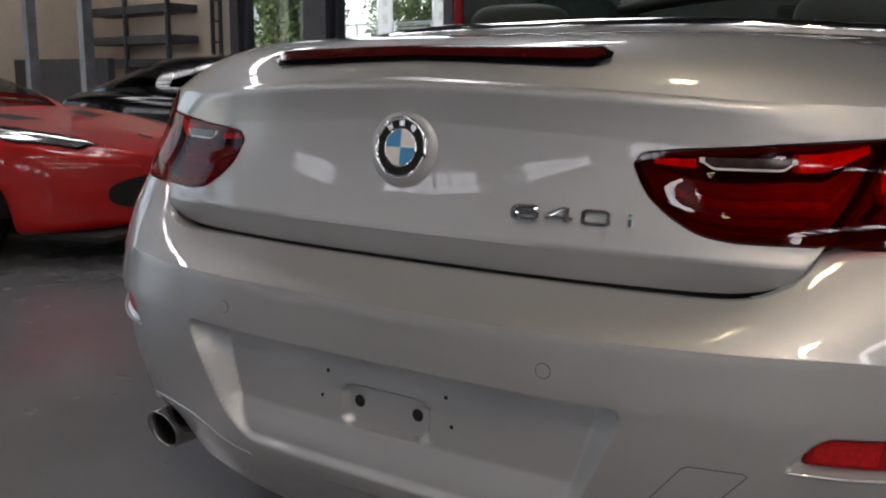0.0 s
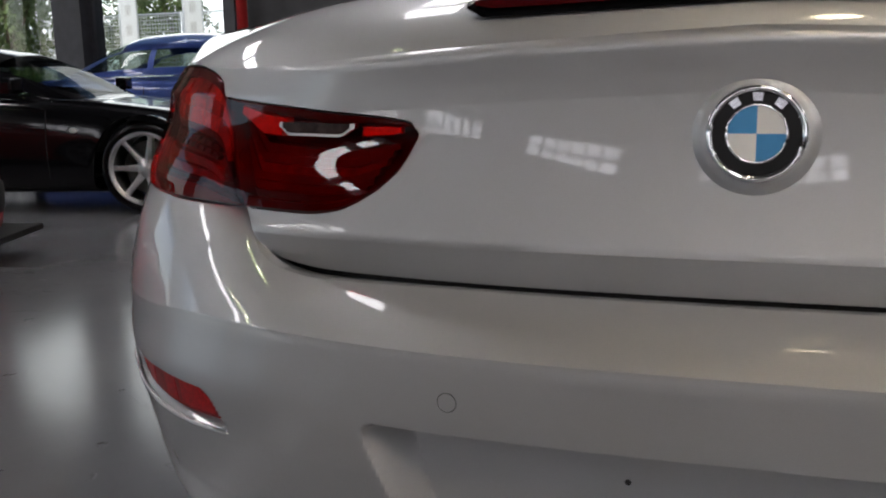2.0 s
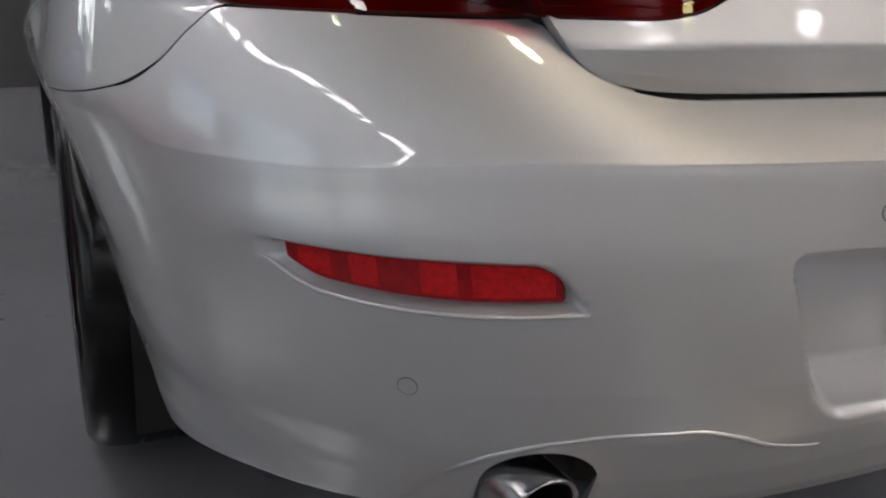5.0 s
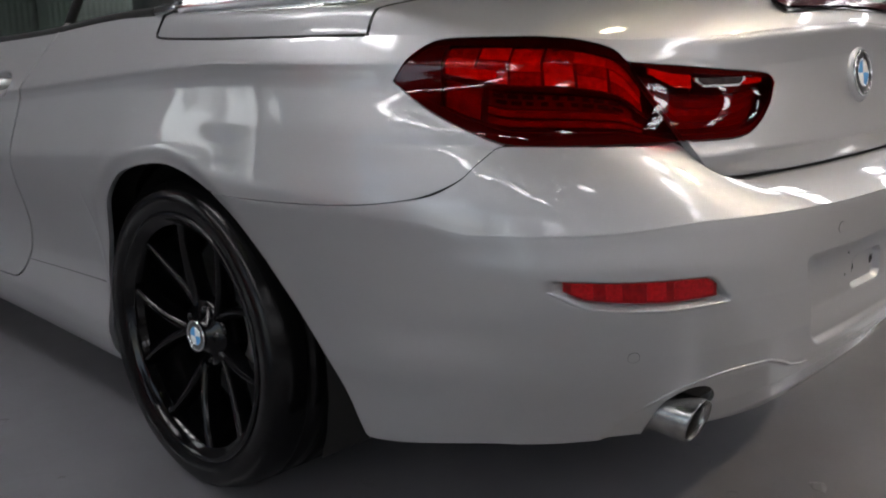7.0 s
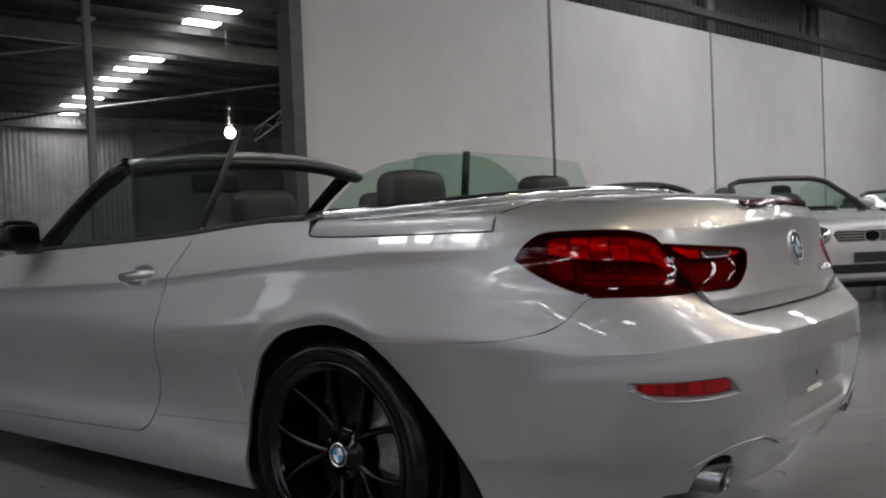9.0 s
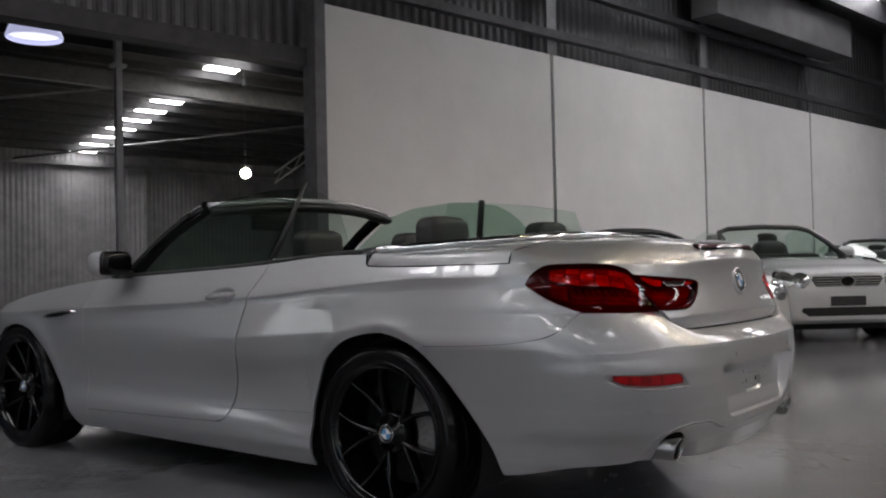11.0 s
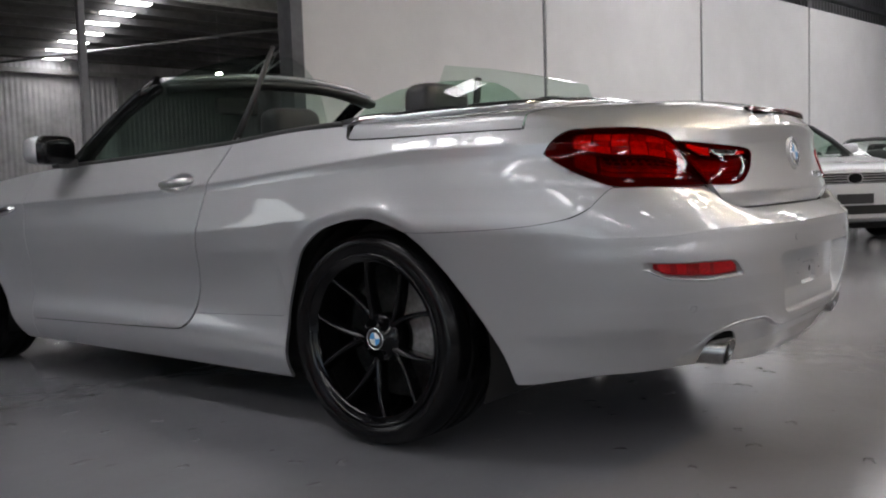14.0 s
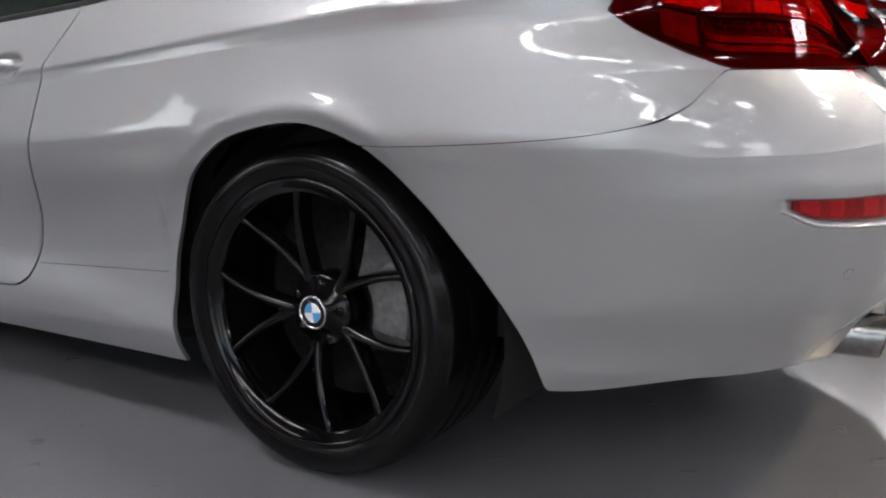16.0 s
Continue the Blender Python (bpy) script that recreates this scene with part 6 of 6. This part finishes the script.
def loft_car(name, label, m, paint, stations, roof, width, wheel_r, axles, alloy, extras=None, soft_top=None, group=""):
    """A car along +y from nose to tail sections. stations: (y, half width, sill z, waist z, top z, top half width)."""
    e = empty(name, m)
    tagged(e, label, "car", group)
    f = [curve([(r[0], r[k]) for r in stations]) for k in range(1, 6)]
    y0, y1 = stations[0][0], stations[-1][0]
    ys = span(y0, y1, 0.035)
    verts, faces = [], []
    for y in ys:
        w, zs, zw, zt, wt = [g(y) for g in f]
        sec = [(0, zs), (w * 0.7, zs), (w * 0.93, zs + 0.02), (w * 0.985, zs + 0.10), (w, zs + (zw - zs) * 0.45), (w * 0.995, zs + (zw - zs) * 0.7), (w * 0.965, zw - 0.02), (w * 0.92, zw + (zt - zw) * 0.25),
               (wt + (w * 0.9 - wt) * 0.5, zw + (zt - zw) * 0.6), (wt, zw + (zt - zw) * 0.88), (wt * 0.6, zt - 0.005), (0, zt)]
        sec = rounded(sec)
        for x, z in sec:
            for ya in axles:
                r = wheel_r + 0.055
                if abs(y - ya) < r and x > w * 0.7:
                    z = max(z, wheel_r + math.sqrt(r * r - (y - ya) ** 2)) if z < zw - 0.03 else z
            verts.append(Vector((-x, y, z)))
        for x, z in sec[-2::-1]:
            z2 = z
            for ya in axles:
                r = wheel_r + 0.055
                if abs(y - ya) < r and x > w * 0.7:
                    z2 = max(z2, wheel_r + math.sqrt(r * r - (y - ya) ** 2)) if z2 < zw - 0.03 else z2
            verts.append(Vector((x, y, z2)))
    n = 2 * len(sec) - 1
    for i in range(len(ys) - 1):
        for j in range(n - 1):
            a = i * n + j
            faces.append((a, a + n, a + n + 1, a + 1))
    faces.append(tuple(range(n)))
    faces.append(tuple((len(ys) - 1) * n + j for j in range(n))[::-1])
    body = link("body", verts, faces, paint, e, True, "", True)
    boxes("underside", [(-width * 0.36, y0 + 0.3, 0.13, width * 0.36, y1 - 0.3, 0.5)], BLACK_GAP, e, "", 0.02)
    for ya in axles:
        for sx in (-1, 1):
            w = copy_thing(alloy, pose(sx * (width / 2 - 0.115), ya, wheel_r, 0, 0, 0 if sx < 0 else 180))
            w.parent = e
            w.scale = (0.85, wheel_r / 0.336, wheel_r / 0.336)
            verts, faces = [], []
            for i in range(13):
                a = math.pi * (-0.05 + 1.1 * i / 12)
                r = wheel_r + 0.05
                for x in (width / 2 - 0.03, width / 2 - 0.4):
                    verts.append(Vector((sx * x, ya + r * math.cos(a), wheel_r + r * math.sin(a))))
            faces = [(2 * i, 2 * i + 1, 2 * i + 3, 2 * i + 2) for i in range(12)] + [tuple(2 * i + 1 for i in range(13))]
            link("wheel_liner", verts, faces, BLACK_GAP, e)
    if roof:
        canopy(e, soft_top or paint, *roof)
    return e, body


bpy.context.view_layer.update()


def decal(body, name, outline, side, material, off=0.004, label="", rings=4, parent=None):
    """A thin fitting laid on a body: outline points seen from the front (x, z), the top (x, y) or a flank (y, z)."""
    n = len(outline)
    cu, cv = sum(p[0] for p in outline) / n, sum(p[1] for p in outline) / n
    bpy.context.view_layer.update()

    def drop(u, v):
        if side == "front":
            o, d = Vector((u, -3, v)), Vector((0, 1, 0))
        elif side == "rear":
            o, d = Vector((u, 9, v)), Vector((0, -1, 0))
        elif side == "top":
            o, d = Vector((u, v, 4)), Vector((0, 0, -1))
        elif side == "left":
            o, d = Vector((-4, u, v)), Vector((1, 0, 0))
        else:
            o, d = Vector((4, u, v)), Vector((-1, 0, 0))
        hit, p, nrm, _ = body.ray_cast(o, d)
        if not hit:
            return None
        if nrm.dot(d) > 0:
            nrm = -nrm
        return p + nrm * off
    verts, faces = [drop(cu, cv)], []
    if verts[0] is None:
        return None
    for k in range(1, rings + 1):
        for u, v in outline:
            t = k / rings
            while t > 0.1:
                p = drop(cu + (u - cu) * t, cv + (v - cv) * t)
                if p is not None:
                    break
                t -= 0.05
            verts.append(p if p is not None else verts[0])
    for i in range(n):
        faces.append((0, 1 + i, 1 + (i + 1) % n))
    for k in range(rings - 1):
        for i in range(n):
            a, b = 1 + k * n + i, 1 + k * n + (i + 1) % n
            faces.append((a, a + n, b + n, b))
    return link(name, verts, faces, material, parent or body.parent, True, label)


def oval(cu, cv, ru, rv, n=16, tilt=0.0):
    return [(cu + ru * math.cos(a) * math.cos(tilt) - rv * math.sin(a) * math.sin(tilt), cv + ru * math.cos(a) * math.sin(tilt) + rv * math.sin(a) * math.cos(tilt)) for a in [2 * math.pi * i / n for i in range(n)]]


def dense(pts, k=4):
    out = []
    for i in range(len(pts)):
        a, b = pts[i], pts[(i + 1) % len(pts)]
        out += [(a[0] + (b[0] - a[0]) * j / k, a[1] + (b[1] - a[1]) * j / k) for j in range(k)]
    return out


RED_CAR = mat("red_paint", (0.44, 0.004, 0.005), 0.42, 0.0, 0.8, spec=0.3, noise_scale=2, amount=0.05)
BLACK_CAR = mat("black_paint", (0.004, 0.004, 0.005), 0.12, 0.0, 0.35, spec=0.25)
BLUE_CAR = mat("blue_paint", (0.02, 0.05, 0.22), 0.3, 0.4, 1.0)
SILVER2 = car_paint("pale_silver_paint", (0.52, 0.53, 0.54))
ALLOY = spoke_wheel(7, SATIN, badge=False, twin=False)
HEAD_GLASS = mat("headlamp_chrome", (0.8, 0.82, 0.84), 0.12, 0.9)

coupe_st = [(0.0, 0.36, 0.20, 0.50, 0.565, 0.22), (0.05, 0.50, 0.18, 0.52, 0.595, 0.34), (0.14, 0.64, 0.165, 0.55, 0.63, 0.46), (0.35, 0.79, 0.15, 0.61, 0.68, 0.58), (0.6, 0.86, 0.14, 0.66, 0.72, 0.63), (0.9, 0.89, 0.14, 0.71, 0.765, 0.66), (1.3, 0.9, 0.15, 0.75, 0.81, 0.69),
            (2.2, 0.89, 0.16, 0.80, 0.86, 0.72), (3.1, 0.92, 0.16, 0.82, 0.92, 0.72), (3.7, 0.90, 0.20, 0.82, 0.95, 0.70), (3.95, 0.84, 0.28, 0.78, 0.92, 0.62), (4.02, 0.7, 0.36, 0.70, 0.86, 0.5)]
coupe_roof = ([(1.10, 0.79), (1.3, 0.87), (1.6, 0.99), (1.95, 1.10), (2.3, 1.15), (2.6, 1.145), (3.0, 1.08), (3.4, 0.98), (3.7, 0.92)], [(1.10, 0.78), (1.6, 0.83), (2.4, 0.85), (3.0, 0.88), (3.7, 0.90)], [(1.10, 0.45), (1.4, 0.66), (1.9, 0.76), (2.6, 0.76), (3.2, 0.68), (3.7, 0.5)], (1.14, 1.88), (1.40, 3.05), (3.0, 3.5), (2.62,))
red, red_body = loft_car("red_sports_car", "low red mid-engined sports car with black vents", pose(-3.47, 1.52, 0, 0, 0, 105.5), RED_CAR, coupe_st, coupe_roof, 1.84, 0.31, (0.85, 3.2), ALLOY)
for sx in (-1, 1):
    decal(red_body, "headlamp", dense([(sx * 0.46, 0.16), (sx * 0.60, 0.20), (sx * 0.76, 0.44), (sx * 0.82, 0.72), (sx * 0.80, 1.0), (sx * 0.60, 0.62)]), "top", GLOSS_BLACK, 0.004, "swept headlamp in a black surround")
    decal(red_body, "headlamp_glass", dense([(sx * 0.49, 0.175), (sx * 0.60, 0.215), (sx * 0.75, 0.44), (sx * 0.80, 0.72), (sx * 0.665, 0.52)]), "top", HEAD_GLASS, 0.009, "bright headlamp unit")
    decal(red_body, "bonnet_vent", dense([(sx * 0.20, 0.74), (sx * 0.40, 0.79), (sx * 0.44, 1.00), (sx * 0.26, 0.96)]), "top", BLACK_GAP, 0.004, "dark bonnet vent")
decal(red_body, "grille", [(0.54 * math.copysign(abs(math.cos(q)) ** 0.6, math.cos(q)), 0.365 + 0.095 * math.copysign(abs(math.sin(q)) ** 0.75, math.sin(q))) for q in [math.pi * k / 18 for k in range(36)]], "front", BLACK_GAP, 0.010, "wide black air intake", 9)
decal(red_body, "badge", oval(0, 0.20, 0.035, 0.045), "top", CHROME, 0.006, "small bright nose badge")
boxes("splitter", [(-0.72, -0.05, 0.13, 0.72, 0.45, 0.165)], BLACK_GAP, red, "black front splitter", 0.01)
roadster_st = [(0.0, 0.45, 0.20, 0.42, 0.50, 0.30), (0.15, 0.66, 0.16, 0.50, 0.58, 0.45), (0.5, 0.80, 0.15, 0.60, 0.68, 0.58), (0.95, 0.855, 0.16, 0.68, 0.76, 0.64), (1.5, 0.86, 0.16, 0.74, 0.82, 0.66),
               (2.4, 0.85, 0.17, 0.80, 0.86, 0.66), (3.2, 0.87, 0.17, 0.82, 0.88, 0.66), (3.8, 0.82, 0.22, 0.78, 0.86, 0.60), (4.05, 0.66, 0.32, 0.66, 0.76, 0.5)]
roadster_roof = ([(1.38, 0.79), (1.6, 0.90), (1.9, 1.06), (2.2, 1.17), (2.5, 1.215), (2.9, 1.20), (3.3, 1.10), (3.7, 0.96), (3.9, 0.88)], [(1.38, 0.78), (1.9, 0.82), (2.6, 0.85), (3.3, 0.86), (3.9, 0.84)], [(1.38, 0.44), (1.65, 0.66), (2.1, 0.745), (2.8, 0.75), (3.4, 0.66), (3.9, 0.46)], (1.46, 2.12), (1.70, 3.45), (3.05, 3.62), (2.72, 2.80))
black, black_body = loft_car("black_coupe", "glossy black coupe with silver seven-spoke wheels", pose(-3.14, 4.60, 0, 0, 0, 102), BLACK_CAR, roadster_st, roadster_roof, 1.72, 0.325, (0.92, 3.3), ALLOY)
for sx in (-1, 1):
    decal(black_body, "headlamp", dense([(sx * 0.42, 0.30), (sx * 0.56, 0.28), (sx * 0.62, 0.52), (sx * 0.50, 0.50)]), "top", HEAD_GLASS, 0.004, "clear headlamp")
    decal(black_body, "side_marker", oval(1.42, 0.60, 0.03, 0.018), "left" if sx < 0 else "right", BADGE_WHITE, 0.004, "pale side repeater")
    decal(black_body, "door_line", dense([(1.62, 0.26), (1.628, 0.26), (1.628, 0.80), (1.62, 0.80)]), "left" if sx < 0 else "right", BLACK_GAP, 0.003)
    m = boxes("door_mirror", [(sx * 0.93 - 0.08, 1.75, 0.86, sx * 0.93 + 0.08, 1.85, 0.97)], BLACK_CAR, black, "", 0.03)
decal(black_body, "grille", oval(0, 0.34, 0.30, 0.09), "front", BLACK_GAP, 0.004, "oval front intake")
sedan_st = [(0.0, 0.6, 0.25, 0.62, 0.70, 0.4), (0.2, 0.8, 0.2, 0.68, 0.78, 0.6), (0.9, 0.89, 0.18, 0.80, 0.90, 0.72), (1.5, 0.90, 0.18, 0.88, 0.97, 0.74), (3.3, 0.90, 0.18, 0.93, 1.0, 0.74), (4.2, 0.87, 0.2, 0.95, 1.05, 0.7), (4.55, 0.78, 0.3, 0.9, 1.0, 0.6), (4.62, 0.7, 0.4, 0.8, 0.95, 0.55)]
sedan_roof = ([(1.30, 0.95), (1.6, 1.10), (2.0, 1.32), (2.3, 1.42), (2.8, 1.45), (3.3, 1.41), (3.8, 1.24), (4.15, 1.06)], [(1.30, 0.94), (2.0, 0.97), (3.0, 1.0), (4.15, 1.03)], [(1.30, 0.55), (1.7, 0.74), (2.3, 0.80), (3.2, 0.79), (4.15, 0.6)], (1.36, 2.16), (1.62, 3.86), (3.35, 4.0), (2.55, 3.35))
blue, blue_body = loft_car("blue_sedan", "dark blue four-door sedan parked by the windows", pose(-8.35, 6.9, 0, 0, 0, -82), BLUE_CAR, sedan_st, sedan_roof, 1.82, 0.33, (0.9, 3.6), ALLOY)
for sx in (-1, 1):
    decal(blue_body, "tail_lamp", dense([(4.35, 0.72), (4.62, 0.70), (4.60, 0.90), (4.25, 0.92)]), "left" if sx < 0 else "right", RED_PLASTIC, 0.006, "red rear lamp")
    decal(blue_body, "tail_lamp", dense([(sx * 0.4, 0.72), (sx * 0.75, 0.72), (sx * 0.75, 0.90), (sx * 0.4, 0.90)]), "rear", RED_PLASTIC, 0.006, "red rear lamp")
    decal(blue_body, "door_line", dense([(2.5, 0.3), (2.508, 0.3), (2.508, 0.92), (2.5, 0.92)]), "left" if sx < 0 else "right", BLACK_GAP, 0.003)
sl_st = [(0.0, 0.52, 0.25, 0.64, 0.74, 0.36), (0.04, 0.62, 0.22, 0.66, 0.765, 0.42), (0.14, 0.74, 0.2, 0.69, 0.79, 0.55), (0.5, 0.87, 0.17, 0.74, 0.83, 0.68), (1.0, 0.91, 0.17, 0.79, 0.89, 0.72), (1.6, 0.91, 0.17, 0.85, 0.93, 0.72), (3.0, 0.90, 0.17, 0.9, 0.95, 0.72), (4.0, 0.88, 0.2, 0.9, 0.98, 0.7), (4.5, 0.75, 0.35, 0.8, 0.94, 0.55)]
sl_roof = ([(1.45, 0.92), (1.75, 1.06), (2.05, 1.24), (2.3, 1.30), (2.6, 1.30), (2.95, 1.22), (3.3, 1.08), (3.55, 0.97)], [(1.45, 0.91), (2.0, 0.94), (2.8, 0.95), (3.55, 0.95)], [(1.45, 0.55), (1.8, 0.71), (2.3, 0.76), (2.9, 0.75), (3.55, 0.55)], (1.50, 2.08), (1.72, 3.10), (2.85, 3.3), ())
FABRIC = mat("black_soft_top", (0.015, 0.015, 0.016), 0.8, bump=0.3, bump_scale=200)
merc, merc_body = loft_car("silver_roadster", "silver roadster with twin oval headlamps and lowered roof", pose(7.75, 0.55, 0, 0, 0, -48) @ Matrix.Scale(1.13, 4), SILVER2, sl_st, None, 1.83, 0.33, (0.85, 3.4), ALLOY)
conv, conv_body = loft_car("silver_convertible", "silver convertible with lowered roof", pose(11.4, 0.0, 0, 0, 0, -48), SILVER2, sl_st, None, 1.83, 0.33, (0.85, 3.4), ALLOY)
dark, dark_body = loft_car("grey_roadster", "dark grey roadster parked along the wall", pose(3.85, 0.68, 0, 0, 0, -48) @ Matrix.Scale(1.07, 4), SILVER2, sl_st, sl_roof, 1.83, 0.33, (0.85, 3.4), ALLOY, None, FABRIC)
def roadster_face(body, e):
    for sx in (-1, 1):
        for cx, rx, cz in ((0.48, 0.085, 0.665), (0.635, 0.088, 0.685)):
            h = decal(body, "headlamp", oval(sx * cx, cz, rx, 0.082), "front", CHROME, 0.004, "oval chrome-ringed headlamp")
            decal(body, "headlamp_glass", oval(sx * cx, cz, rx * 0.84, 0.068), "front", HEAD_GLASS, 0.009, "", 4, h)
            decal(body, "headlamp_core", oval(sx * cx, cz - 0.005, rx * 0.36, 0.03), "front", STEEL, 0.013, "", 3, h)
        m = empty("door_mirror")
        m.parent = e
        pad(m, "mirror_shell", (sx * 0.97, 1.85, 0.99), (0.10, 0.07, 0.06), 0.75, SILVER2)
        pad(m, "mirror_foot", (sx * 0.90, 1.85, 0.945), (0.05, 0.04, 0.03), 0.8, TRIM_BLACK)
        decal(body, "door_line", dense([(1.75, 0.28), (1.757, 0.28), (1.757, 0.88), (1.75, 0.88)]), "left" if sx < 0 else "right", BLACK_GAP, 0.003)
    g = decal(body, "grille", dense([(-0.33, 0.595), (0.33, 0.595), (0.385, 0.67), (0.36, 0.705), (-0.36, 0.705), (-0.385, 0.67)]), "front", BLACK_GAP, 0.005, "dark grille with chrome bars")
    for z, w in ((0.598, 0.33), (0.622, 0.345), (0.648, 0.365), (0.674, 0.375), (0.698, 0.36)):
        decal(body, "grille_bar", dense([(-w, z), (w, z), (w, z + 0.010), (-w, z + 0.010)], 8), "front", CHROME, 0.011, "", 2, g)
    b = decal(body, "badge", oval(0, 0.65, 0.085, 0.062), "front", CHROME, 0.016, "round chrome badge")
    decal(body, "badge_field", oval(0, 0.65, 0.072, 0.050), "front", GLOSS_BLACK, 0.020, "", 3, b)
    decal(body, "lower_intake", dense([(-0.42, 0.29), (0.42, 0.29), (0.50, 0.345), (0.48, 0.38), (-0.48, 0.38), (-0.50, 0.345)], 8), "front", BLACK_GAP, 0.006, "wide dark lower intake")
    decal(body, "number_plate", dense([(-0.19, 0.395), (0.19, 0.395), (0.19, 0.495), (-0.19, 0.495)]), "front", TRIM_BLACK, 0.02, "blank dark number plate")


roadster_face(merc_body, merc)
roadster_face(conv_body, conv)
roadster_face(dark_body, dark)
def open_cockpit(e):
    """Windscreen, raised side glass, seats and mirror of an open roadster."""
    rim = [(-0.72, 1.42, 0.92), (-0.66, 1.72, 1.10), (-0.585, 2.02, 1.255), (-0.45, 2.08, 1.30), (0, 2.12, 1.32), (0.45, 2.08, 1.30), (0.585, 2.02, 1.255), (0.66, 1.72, 1.10), (0.72, 1.42, 0.92)]
    tube("windscreen_frame", rim, 0.032, TRIM_BLACK, e, "", 8)
    p = link("windscreen_pane", rim + [(0, 1.32, 0.91)], [tuple(range(10))], PANE, e, False)
    p.visible_shadow = False
    for sx in (-1, 1):
        p = link("side_window", [(sx * 0.74, 1.62, 0.96), (sx * 0.60, 2.06, 1.25), (sx * 0.60, 2.5, 1.285), (sx * 0.62, 2.8, 1.22), (sx * 0.70, 2.98, 0.97)], [(0, 1, 2, 3, 4)], PANE, e, False, "raised greenish side glass")
        p.visible_shadow = False
        pad(e, "seat", (sx * 0.36, 2.72, 0.90), (0.25, 0.11, 0.26), 0.6, LEATHER, "black seat back")
        pad(e, "headrest", (sx * 0.36, 2.76, 1.17), (0.13, 0.06, 0.09), 0.7)
    pad(e, "rear_view_mirror", (0, 1.98, 1.20), (0.11, 0.02, 0.035), 0.7, TRIM_BLACK)
    pad(e, "cockpit_cover", (0, 2.35, 0.93), (0.66, 0.75, 0.045), 0.5, CARPET, "dark open cockpit")


open_cockpit(conv)
open_cockpit(merc)
# the pattern wheel stands as a spare behind the red car
ALLOY.matrix_basis = pose(-16.6, 5.2, 0.335, 0, 0, 98)
tagged(ALLOY, "spare silver alloy wheel by the wall", "wheel")
